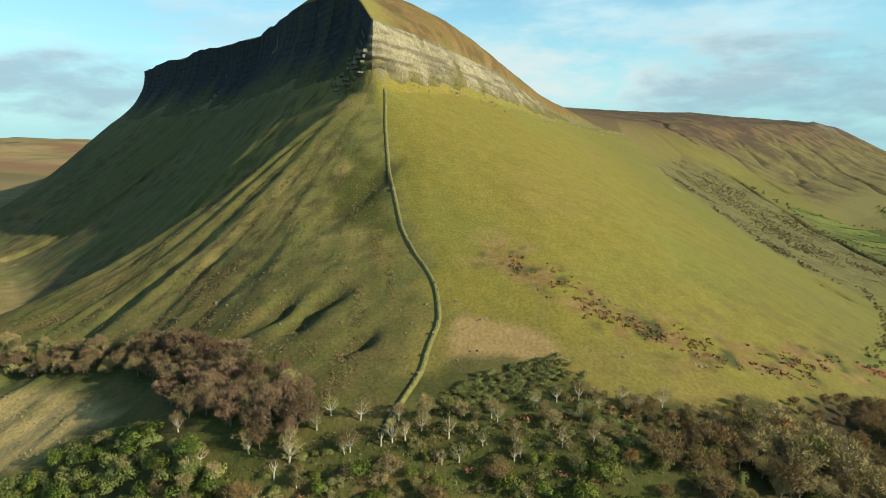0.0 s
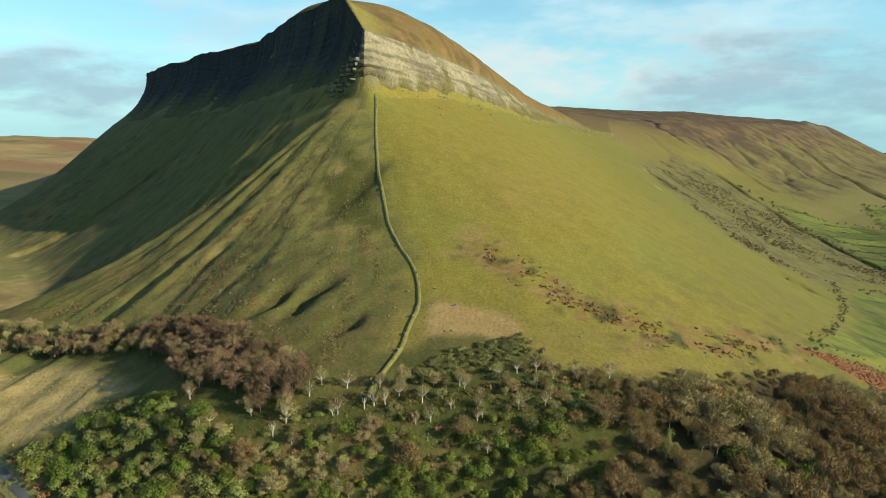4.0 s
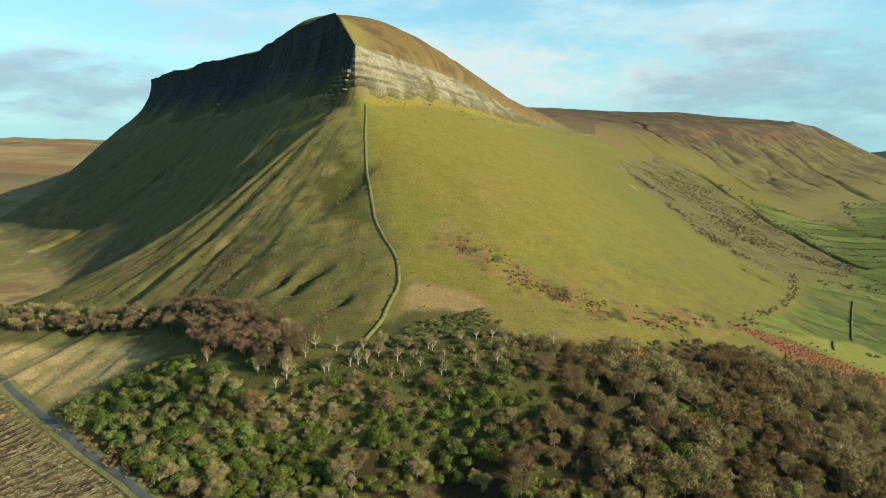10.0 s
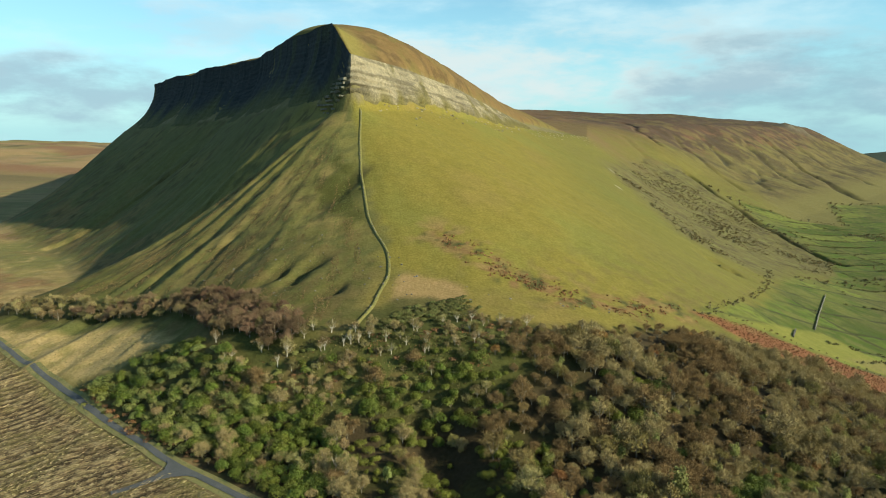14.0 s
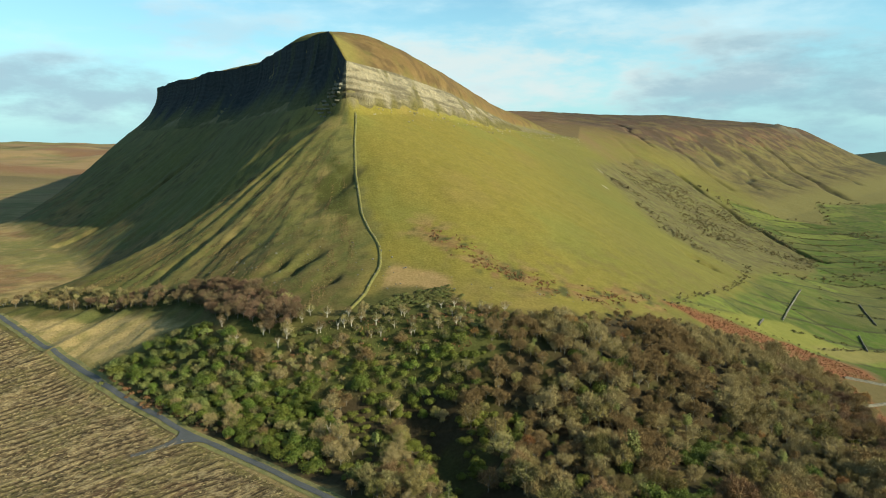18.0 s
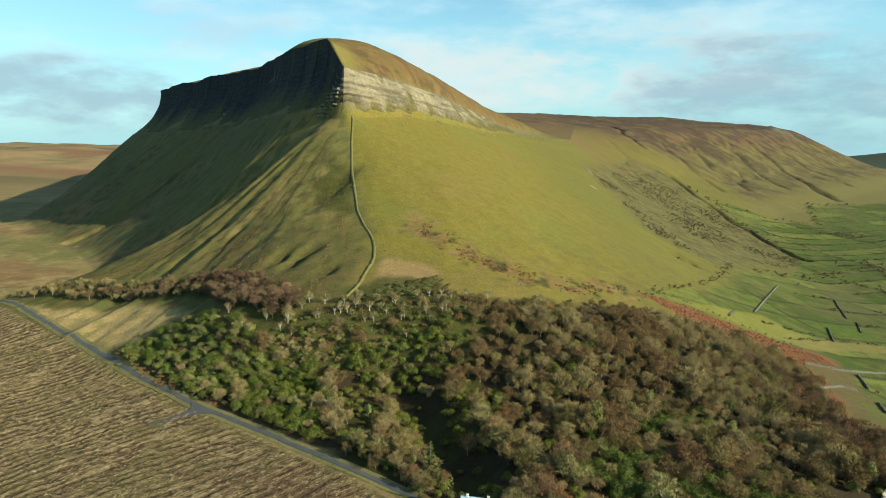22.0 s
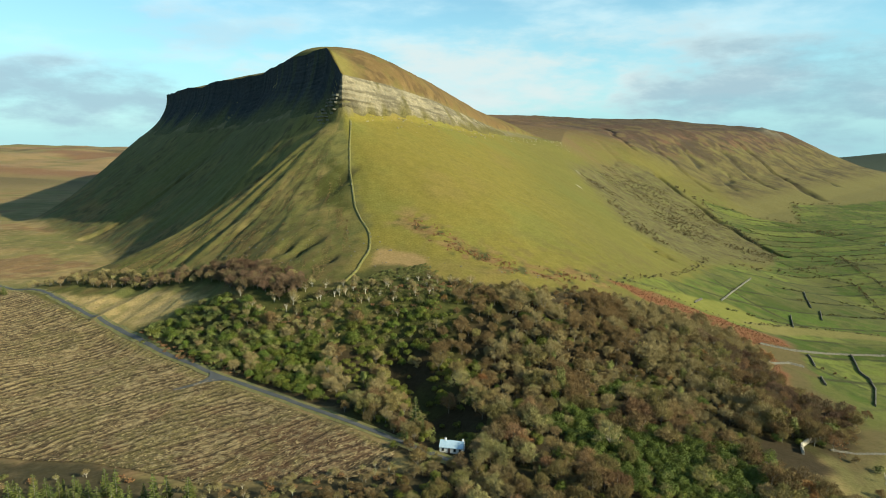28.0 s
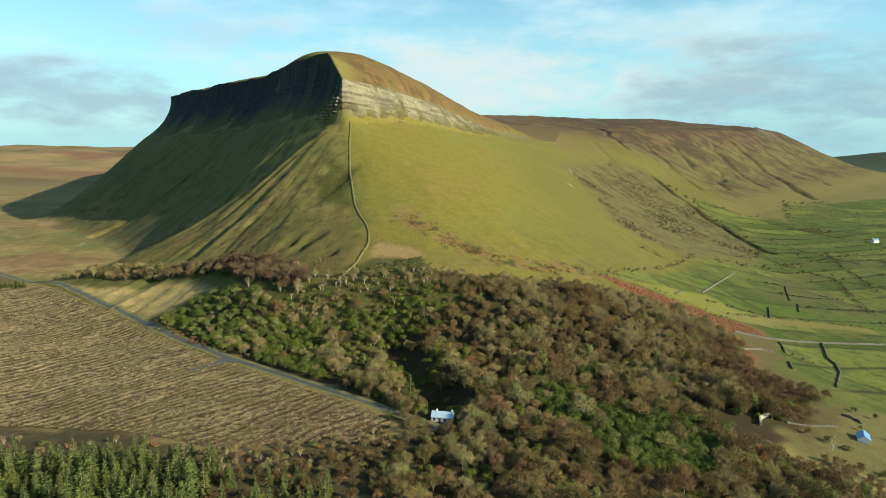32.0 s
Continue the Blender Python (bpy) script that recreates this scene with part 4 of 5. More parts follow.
def leafy(rs, h, r, count=900, leaf=0.4, flat=0.8):
    """A shrub: short stems and lobes of leaf sprays facing outwards."""
    segs = [((0, 0, -0.4), (rs.uniform(-0.5, 0.5) * r, rs.uniform(-0.5, 0.5) * r, h * 0.6), 0.09, 0.03) for _ in range(4)]
    n = 9
    lobes = np.stack((rs.uniform(-0.55, 0.55, n) * r, rs.uniform(-0.6, 0.6, n) * r, rs.uniform(0.25, 0.66, n) * h), 1)
    lobes[0] = (0, 0, h * 0.62)
    pick = rs.randint(0, n, count)
    v = rs.normal(size=(count, 3))
    v[:, 2] = np.abs(v[:, 2]) * 0.9 - 0.15
    v /= np.linalg.norm(v, axis=1)[:, None]
    c = lobes[pick] + v * np.array((r * 0.55, r * 0.55, h * 0.4)) * rs.uniform(0.9, 1.02, (count, 1))
    c[:, 2] = np.maximum(c[:, 2], 0.1)
    nrm = v + rs.normal(size=(count, 3)) * 0.25
    nrm /= np.linalg.norm(nrm, axis=1)[:, None]
    u = np.cross(nrm, rs.normal(size=(count, 3)))
    u /= np.linalg.norm(u, axis=1)[:, None]
    w = np.cross(nrm, u)
    a = leaf * rs.uniform(0.6, 1.3, (count, 1))
    co = np.stack((c - u * a * 0.5, c - w * a * flat * 0.5, c + u * a * 0.5, c + w * a * flat * 0.5 + nrm * a * 0.15), 1).reshape(-1, 3)
    return tubes(segs, 4), (co, np.arange(4 * count).reshape(-1, 4))


def spruce(rs, h, r):
    """Whorls of drooping sprays on a straight stem, closing to a spire."""
    segs = [((0, 0, -0.5), (0, 0, h * 0.98), 0.13, 0.015)]
    cs, ws, ls = [], [], []
    levels = int(h / 0.42)
    for i in range(levels):
        q = i / levels
        z = h * (0.06 + 0.92 * q)
        rad = r * (1 - q) ** 0.9 * rs.uniform(0.8, 1.12) + 0.06
        n = 4 + int(7 * (1 - q))
        for k in range(n):
            g = 2 * math.pi * (k + rs.uniform(0, 1)) / n
            for part_ in (0.15, 0.6):
                cs.append((rad * part_ * math.cos(g), rad * part_ * math.sin(g), z - 0.22 * rad * part_ + rs.uniform(-0.1, 0.1)))
                ws.append((math.cos(g), math.sin(g), rs.uniform(-0.3, 0.4)))
                ls.append(0.28 + 0.48 * rad)
    ls = np.array(ls)[:, None]
    return tubes(segs, 5), blades(rs, np.array(cs), np.array(ws), ls, 0.2 + 0.22 * ls)


def kind_of(name, makes, trunk_mat, crown_mat, crown_name, label, category, group):
    """Prototypes, kept as pairs of meshes."""
    out = []
    for i, ((tc, tf), (cc, cf)) in enumerate(makes):
        tm, cm = raw_mesh(name + "_trunk", tc, tf, True), raw_mesh(name + "_" + crown_name, cc, cf)
        tm.materials.append(trunk_mat)
        cm.materials.append(crown_mat)
        out.append((tm, cm))
    return dict(name=name, meshes=out, raw=makes, label=label, category=category, group=group, crown=crown_name)


def plant(kind, i, x, y, size, turn, lean=0.0, label=""):
    """One tree as a thing of its own."""
    tm, cm = kind["meshes"][i % len(kind["meshes"])]
    base = new(kind["name"])
    base.matrix_basis = pose(x, y, float(ground_z(np.array(x), np.array(y))), lean, 0, turn) @ Matrix.Diagonal((size, size, size, 1))
    for nm, me in (("trunk", tm), (kind["crown"], cm)):
        o = new(nm, me)
        o.parent = base
    return tagged(base, label or kind["label"], kind["category"], kind["group"])


def thicket(name, kind, spots, label, category):
    """Many plants of one kind as one mass."""
    rs = np.random.RandomState(len(spots))
    for which, mat_slot, nm in ((0, 0, name + "_stems"), (1, 1, name)):
        allco, allf, off = [], [], 0
        for j, (x, y, size, turn) in enumerate(spots):
            co, f = kind["raw"][j % len(kind["raw"])][which]
            g = math.radians(turn)
            z = float(ground_z(np.array(x), np.array(y)))
            cx = co[:, 0] * math.cos(g) - co[:, 1] * math.sin(g)
            cy = co[:, 0] * math.sin(g) + co[:, 1] * math.cos(g)
            allco.append(np.stack((cx * size + x, cy * size + y, co[:, 2] * size + z), 1))
            allf.append(f + off)
            off += len(co)
        if not allco:
            return
        me = raw_mesh(nm, np.concatenate(allco), np.concatenate(allf))
        me.materials.append(kind["meshes"][0][which].materials[0])
        tagged(new(nm, me), label if which else "bare stems and trunks under " + label, category, kind="stuff")


rs = np.random.RandomState(5)
ASH = kind_of("ash_tree", [bare_tree(rs, rs.uniform(5.6, 8.0), rs.uniform(2.5, 3.5)) for _ in range(8)], M_BARK, M_TWIG_GREY, "crown",
              "leafless ash tree with grey lichened twigs in the wood", "tree", "bare grey trees of the wood")
OAK = kind_of("oak_tree", [bare_tree(rs, rs.uniform(5.6, 7.6), rs.uniform(2.7, 3.7)) for _ in range(7)], M_BARK, M_TWIG_BROWN, "crown",
              "leafless brown-twigged oak tree in the wood", "tree", "bare brown trees of the wood")
ALDER = kind_of("alder_tree", [bare_tree(rs, rs.uniform(5.4, 7.4), rs.uniform(2.2, 3.2)) for _ in range(6)], M_BARK, M_TWIG_TAN, "crown",
                "leafless alder tree with tan and olive twigs in the wood", "tree", "bare tan trees of the wood")
BEECH = kind_of("beech_tree", [bare_tree(rs, rs.uniform(6.4, 8.6), rs.uniform(2.7, 3.8), 1800) for _ in range(5)], M_BARK, M_TWIG_RED, "crown",
                "leafless beech tree with purple-brown twigs on the bank", "tree", "purple-brown trees on the bank")
RUST = kind_of("russet_tree", [bare_tree(rs, rs.uniform(4.5, 6.0), rs.uniform(2.0, 2.8), 1100) for _ in range(3)], M_BARK, M_RUST, "crown",
               "small tree still holding rust-orange dead leaves", "tree", "trees with rust-coloured leaves")
WILLOW = kind_of("willow_bush", [bare_tree(rs, rs.uniform(3.4, 4.8), rs.uniform(2.0, 2.9), 900, 6, 4) for _ in range(4)], M_BARK, M_TWIG_GREY, "crown",
                 "leafless grey willow bush on rough ground", "shrub", "grey willow bushes")
RHODO = kind_of("rhododendron", [leafy(rs, rs.uniform(3.2, 4.6), rs.uniform(2.6, 3.6)) for _ in range(5)], M_BARK, M_LEAF, "crown",
                "broad evergreen rhododendron bush with glossy dark leaves", "shrub", "rhododendron bushes")
LAUREL = kind_of("holly_bush", [leafy(rs, rs.uniform(2.6, 3.6), rs.uniform(2.6, 3.5), 800) for _ in range(4)], M_BARK, M_LIME, "crown",
                 "rounded yellow-green evergreen bush beside the lane", "shrub", "yellow-green bushes")
IVY = kind_of("ivy_tree", [leafy(rs, rs.uniform(6.0, 8.0), rs.uniform(1.5, 2.1), 800, 0.42) for _ in range(3)], M_BARK, M_LIME, "crown",
              "tall tree clothed in yellow-green ivy among bare trees", "tree", "ivy-clad trees")
GORSE = kind_of("gorse_bush", [leafy(rs, rs.uniform(1.1, 1.7), rs.uniform(1.4, 2.1), 380, 0.3) for _ in range(4)], M_BARK, M_GORSE, "crown",
                "low dark green gorse bush at the foot of the hill", "shrub", "gorse bushes")
SPRUCE = kind_of("spruce_tree", [spruce(rs, rs.uniform(7.5, 9.5), rs.uniform(1.5, 2.0)) for _ in range(6)], M_BARK, M_NEEDLE, "crown",
                 "young green spruce tree in the plantation", "tree", "spruces of the plantation")


def scatter(rs, ring, gap, jitter=0.42):
    xs, ys = [p[0] for p in ring], [p[1] for p in ring]
    gx, gy = np.meshgrid(np.arange(min(xs), max(xs), gap), np.arange(min(ys), max(ys), gap))
    gx = gx + (np.arange(gx.shape[0]) % 2)[:, None] * gap / 2
    gx, gy = gx + rs.uniform(-jitter, jitter, gx.shape) * gap, gy + rs.uniform(-jitter, jitter, gx.shape) * gap
    keep = in_poly(gx, gy, ring)
    return np.stack((gx[keep], gy[keep]), 1)


# the green patches inside the wood
GREEN = [[(-182, 416), (-165, 420), (-148, 424), (-136, 424), (-116, 408), (-102, 398), (-118, 386), (-138, 387), (-162, 403)],
         [(-113, 383), (-92, 388), (-70, 382), (-55, 362), (-60, 330), (-80, 338), (-100, 354)],
         [(-59, 389), (-36, 393), (-11, 394), (4, 385), (-8, 376), (-29, 372), (-53, 378)],
         [(38, 308), (56, 318), (74, 322), (96, 306), (115, 296), (118, 262), (95, 240), (65, 250), (50, 280)]]
GREEN.insert(1, [(-152, 378), (-130, 393), (-102, 393), (-88, 388), (-98, 372), (-118, 366), (-138, 371)])
GREEN.append([(68, 338), (74, 352), (86, 364), (96, 356), (88, 344)])
EAST_ROW = [(148, 432), (175, 442), (183, 402), (191, 372), (206, 360), (190, 340), (165, 334), (157, 360), (158, 400)]
GAPS = ((4, 292, 8), (-8, 292, 7), (0, 318, 7), (-17, 348, 12), (-24, 366, 8), (-10, 334, 9), (34, 288, 7), (28, 321, 7), (7, 302, 8), (2, 345, 9), (107, 414, 7), (149, 376, 8), (-8, 362, 9), (62, 268, 6), (96, 380, 5), (52, 392, 5))
CLEARING = [[(-12, 296), (2, 312), (14, 322), (18, 308), (12, 294), (11, 276), (-12, 276)]]
count = {"ash": 0, "oak": 0, "alder": 0}
rest_ash, rest_oak, under = [], [], []
for x, y in scatter(rs, WOOD, 4.9, 0.5):
    if line_dist(x, y, ROAD) < (5.5 if x < -25 else 3.0) or any(in_poly(x, y, c) for c in CLEARING) or y < 205:
        continue
    if (x > 126 and 278 < y < 314) or near_line(np.array(x), np.array(y), RAVINE) < 7:
        continue
    if fbm(np.array(x), np.array(y), 15, 2, 72) > 0.42 and y < 400:
        under.append((x, y, rs.uniform(0.35, 0.7), rs.uniform(0, 360)))
        continue
    if in_poly(x, y, EAST_ROW) or any(math.hypot(x - gx, y - gy) < gr for gx, gy, gr in GAPS):
        continue
    if any(in_poly(x, y, g) for g in GREEN) and rs.rand() < 0.86:
        continue
    if y > 386 and x < 2 and rs.rand() < (0.75 if y < 400 else 0.93):
        continue
    if -32 < x < 12 and 318 < y < 372 and rs.rand() < 0.4:
        continue
    brown = fbm(np.array(x), np.array(y), 42, 3, 71) + 0.0006 * (x - 40) + 0.3 * rs.normal() > 0.02
    size, turn = rs.choice((0.65, 0.85, 1.0, 1.2, 1.45), p=(0.2, 0.24, 0.24, 0.2, 0.12)) * rs.uniform(0.92, 1.08) * (1 + 0.3 * float(fbm(np.array(x), np.array(y), 24, 2, 73))) * (0.6 if y > 398 + 0.5 * max(x, 0) else 1), rs.uniform(0, 360)
    roll = rs.rand()
    if 0.08 < roll < 0.11 and y < 425:
        plant(IVY, rs.randint(9), x, y, size * 0.9, turn)
    elif roll < 0.02:
        plant(RUST, rs.randint(9), x, y, size, turn)
    elif roll < 0.075 and y < 400:
        plant(RHODO, rs.randint(9), x, y, size, turn)
    elif 0.11 < roll < 0.36 and count["alder"] < 300:
        plant(ALDER, rs.randint(9), x, y, size, turn, rs.uniform(-4, 4))
        count["alder"] += 1
    elif brown and count["oak"] < 200:
        plant(OAK, rs.randint(9), x, y, size, turn, rs.uniform(-4, 4))
        count["oak"] += 1
    elif not brown and count["ash"] < 190:
        plant(ASH, rs.randint(9), x, y, size, turn, rs.uniform(-4, 4))
        count["ash"] += 1
    else:
        (rest_oak if brown else rest_ash).append((x, y, size, turn))
thicket("oak_wood", OAK, rest_oak, "leafless brown oak woodland", "woodland")
thicket("ash_wood", ASH, rest_ash, "leafless grey ash woodland", "woodland")
for x, y in scatter(rs, EAST_ROW, 5.8, 0.4):
    k = BEECH if rs.rand() < 0.6 else OAK
    plant(k, rs.randint(9), x, y, rs.uniform(0.8, 1.15), rs.uniform(0, 360), rs.uniform(-5, 5), "leafless reddish-brown tree on the edge of the fields")
for x, y in scatter(rs, RED_WOOD, 4.7):
    k = BEECH if rs.rand() < (0.88 if x > -165 else 0.45) else ASH
    plant(k, rs.randint(9), x, y, rs.uniform(0.75, 1.15) * (1 if x > -165 else 0.8), rs.uniform(0, 360), rs.uniform(-5, 5))
n_rhodo, rest_rhodo = 0, []
for i, g in enumerate(GREEN):
    for x, y in scatter(rs, g, 3.9):
        if line_dist(x, y, ROAD) < 5 or in_poly(x, y, CLEAR):
            continue
        k = LAUREL if i < 2 and rs.rand() < 0.62 else RHODO
        if rs.rand() < (0.3 if i == 1 else 0.07):
            k = WILLOW
        spot = (x, y, rs.uniform(0.7, 1.25), rs.uniform(0, 360))
        if k is RHODO and n_rhodo >= 240:
            rest_rhodo.append(spot)
            continue
        n_rhodo += k is RHODO
        plant(k, rs.randint(9), *spot)
thicket("rhododendron_thicket", RHODO, rest_rhodo, "dense dark rhododendron thicket", "shrubs")
# plantation
n = 0
rest = []
for x, y in scatter(rs, [(-230, 252), (-170, 248), (-140, 250), (-118, 252), (-96, 246), (-70, 240), (-40, 234), (-32, 185), (-230, 185)], 4.1, 0.5):
    if (x > -84 and y > 208 and rs.rand() < 0.35) or rs.rand() < 0.1:
        continue
    spot = (x, y, rs.choice((0.6, 0.85, 1.1, 1.4)) * rs.uniform(0.9, 1.1) * (0.75 if x > -84 and y > 222 else 1.12), rs.uniform(0, 360))
    if n < 300 and y > 214:
        plant(SPRUCE, rs.randint(9), *spot)
        n += 1
    else:
        rest.append(spot)
thicket("spruce_plantation", SPRUCE, rest, "young green spruce plantation", "woodland")
# gorse along the foot of the hill, thorn scrub by the moor
for ring, gap, k, low, high in (([(-50, 414), (-30, 420), (-12, 428), (-14, 440), (-24, 436), (-44, 424)], 2.3, GORSE, 0.6, 1.05),
                                ([(-64, 404), (-40, 408), (-30, 418), (-50, 416)], 3.4, GORSE, 0.6, 1.1),
                                ([(-305, 512), (-262, 500), (-215, 484), (-190, 488), (-215, 505), (-270, 520)], 5.6, WILLOW, 0.8, 1.5)):
    for x, y in scatter(rs, ring, gap):
        plant(k, rs.randint(9), x, y, rs.uniform(low, high), rs.uniform(0, 360))

# ---- lone trees ----
def along(line, gap, jitter):
    out = []
    for (ax, ay), (bx, by) in zip(line, line[1:]):
        n = max(1, int(math.hypot(bx - ax, by - ay) / gap))
        out += [(ax + (bx - ax) * k / n + rs.normal() * jitter, ay + (by - ay) * k / n + rs.normal() * jitter) for k in range(n)]
    return out


def dead_tree(rs, h):
    segs = [((0, 0, -0.5), (0.1, 0, h * 0.4), 0.2, 0.15)]
    for k in range(5):
        g = 2 * math.pi * (k + rs.uniform(-0.3, 0.3)) / 5
        mid = np.array((math.cos(g) * h * 0.12, math.sin(g) * h * 0.12, h * rs.uniform(0.55, 0.7)))
        tip = mid + np.array((math.cos(g) * h * 0.1 * rs.uniform(0, 1.5), math.sin(g) * h * 0.1, h * rs.uniform(0.2, 0.33)))
        segs += [((0.1, 0, h * rs.uniform(0.3, 0.4)), mid, 0.13, 0.09), (mid, tip, 0.09, 0.03), (mid, mid + rs.normal(size=3) * h * 0.09, 0.05, 0.02)]
    return tubes(segs, 6)


def sparse_tree(rs, h, r):
    trunk, crown = bare_tree(rs, h, r, 620, 8, 5, 1.25)
    return trunk, crown


BIRCH = kind_of("birch_tree", [sparse_tree(rs, rs.uniform(5.2, 7.2), rs.uniform(2.0, 3.0)) for _ in range(5)], M_PALE, M_TWIG_GREY, "crown",
                "leafless birch with a pale forked trunk above the wood", "tree", "pale-trunked trees")
for x, y, size in ((-47, 403, 1.0), (-54, 405, 0.85), (-70, 409, 1.0), (-81, 407, 0.9), (-73, 401, 0.7), (-87, 402, 1.1), (-98, 404, 1.0), (-84, 396, 0.7), (-60, 408, 0.8),
                   (-119.5, 413, 0.9), (-111.6, 400, 1.1), (-97.6, 403.5, 0.8), (-86.7, 400.6, 1.35), (-78, 411, 0.9), (-71.6, 401.3, 1.0), (-61.2, 402.6, 1.0), (-57.9, 402.8, 0.9), (-36, 409, 0.9), (-24, 414, 0.8), (-12, 418, 1.0), (0, 420, 0.9), (12, 422, 1.0), (-31, 400, 0.8), (-110, 403, 0.9), (-105, 399, 1.0), (-62, 398, 0.6)):
    plant(BIRCH, rs.randint(9), x, y, size, rs.uniform(0, 360), rs.uniform(-6, 6))
for x, y, h in ((-60, 354, 7.0), (-90, 398, 5.0), (-64, 402, 4.0), (172, 290, 5)):
    co, f = dead_tree(rs, h)
    me = raw_mesh("dead_tree", co, f, True)
    me.materials.append(M_PALE)
    ob = new("dead_tree", me)
    ob.location = (x, y, float(ground_z(np.array(x), np.array(y))))
    tagged(ob, "dead standing tree with bleached bare limbs", "tree", "dead trees")
plant(RUST, 1, -65, 374, 0.8, 40, label="small round tree with bright orange leaves among evergreens")
for x, y, size in ((-15, 303, 1.85), (5, 352, 0.9), (8, 240, 0.8), (-18, 289, 0.7), (30, 262, 0.75), (-12, 299, 0.95)):
    plant(SPRUCE, rs.randint(9), x, y, size, rs.uniform(0, 360), label="lone dark green spruce standing among bare trees")
for x, y, size in ((-11, 303, 1.3), (-20, 295, 0.9), (14, 279, 1.2), (-8, 292, 0.7)):
    plant(LAUREL, rs.randint(9), x, y, size, rs.uniform(0, 360))
FERN = kind_of("bracken_clump", [leafy(rs, 1.0, 1.5, 90, 0.45) for _ in range(3)], M_BARK, M_FERN, "crown",
               "low red-brown bracken clump beside the lane", "shrub", "bracken clumps")
for x, y in ((-139, 384), (-143, 386), (-136, 381), (-122, 373), (-119, 371), (-147, 391), (-100, 356), (-128, 376)):
    plant(FERN, rs.randint(9), x, y, rs.uniform(0.8, 1.5), rs.uniform(0, 360))
for x, y, size in ((-132, 408, 0.7), (-112, 398, 0.75), (-104, 392, 0.7), (-120, 400, 0.6), (-97, 390, 0.6), (-90, 386, 0.65), (-126, 396, 0.6), (-138, 400, 0.55), (-75, 388, 0.6), (-60, 392, 0.5)):
    plant(WILLOW, rs.randint(9), x, y, size * 1.6, rs.uniform(0, 360))
for x, y in scatter(rs, [(138, 262), (165, 280), (192, 270), (205, 240), (165, 222), (150, 240)], 5.5):
    plant(OAK if rs.rand() < 0.6 else ASH, rs.randint(9), x, y, rs.uniform(0.4, 0.7), rs.uniform(0, 360))
for x, y in scatter(rs, [(-112, 396), (-112, 386), (-60, 384), (-50, 396), (-80, 402)], 3.4):
    k = (WILLOW, FERN, RHODO, LAUREL)[rs.randint(4)]
    plant(k, rs.randint(9), x, y, rs.uniform(0.3, 0.6) * (1.7 if k is not LAUREL else 1), rs.uniform(0, 360))
# tall trees that stand over the cottage and the hollow
for x, y, k, size in ((16, 286, ASH, 1.5), (20, 296, OAK, 1.6), (18, 306, ALDER, 1.5), (13, 314, OAK, 1.5), (24, 288, OAK, 1.4), (9, 330, OAK, 1.6), (5, 343, ASH, 1.5), (3, 354, OAK, 1.6), (-6, 364, OAK, 1.5),
                      (-34, 322, OAK, 1.5), (-38, 314, ALDER, 1.3), (-33, 311, ALDER, 1.2), (-26, 318, OAK, 1.4), (-41, 320, ASH, 1.1), (-28, 308, ASH, 1.0)):
    plant(k, rs.randint(9), x, y, size, rs.uniform(0, 360))
for x, y in along([(-182, 417), (-160, 399), (-140, 384), (-122, 371), (-104, 358)], 2.2, 1.3):
    k = (FERN, FERN, WILLOW, LAUREL)[rs.randint(4)]
    plant(k, rs.randint(9), x, y, rs.uniform(0.7, 1.3) * (0.42 if k is not FERN else 1), rs.uniform(0, 360))
for x, y, size in ((9.5, 280.5, 1.1), (13.5, 278.5, 1.3), (12, 284, 1.2)):
    plant(ASH, rs.randint(9), x, y, size, rs.uniform(0, 360), label="leafless grey ash tree beside the cottage")
# trees round the small holding
for x, y, k, size in ((196, 372, BEECH, 0.9), (203, 369, BEECH, 1.0), (208, 371, OAK, 0.8), (213, 366, OAK, 0.9), (188, 372, OAK, 1.0), (182, 378, ASH, 0.9), (176, 347, OAK, 0.9),
                      (168, 340, OAK, 1.0), (158, 322, ASH, 0.9), (221, 352, ASH, 0.5), (228, 345, ASH, 0.5), (236, 335, ASH, 0.45), (205, 322, ASH, 0.4), (214, 314, ASH, 0.45),
                      (176, 300, GORSE, 1.6), (181, 294, GORSE, 1.5), (170, 306, OAK, 0.5), (240, 452, OAK, 0.35), (246, 448, OAK, 0.35), (251, 445, ASH, 0.3)):
    plant(k, rs.randint(9), x, y, size, rs.uniform(0, 360))


# evergreens in the dark hollow of the wood
for x, y in scatter(rs, [(-34, 322), (-30, 372), (-6, 376), (14, 366), (12, 330), (-4, 318)], 4.6, 0.5):
    if rs.rand() < 0.5 and near_line(np.array(x), np.array(y), RAVINE) > 5:
        under.append((x, y, rs.uniform(0.6, 1.1), rs.uniform(0, 360)))
for gx, gy, gr in GAPS:
    for _ in range(3):
        under.append((gx + rs.normal() * gr * 0.5, gy + rs.normal() * gr * 0.5, rs.uniform(0.5, 0.8), rs.uniform(0, 360)))
thicket("evergreen_understorey", RHODO, under, "dark evergreen undergrowth in hollows of the wood", "shrubs")
for x, y in scatter(rs, [(-112, 392), (-104, 380), (-66, 378), (-44, 386), (-56, 394), (-84, 398)], 6.0, 0.5):
    k = (LAUREL, RHODO, WILLOW, LAUREL)[rs.randint(4)]
    plant(k, rs.randint(9), x, y, rs.uniform(0.5, 0.85), rs.uniform(0, 360))
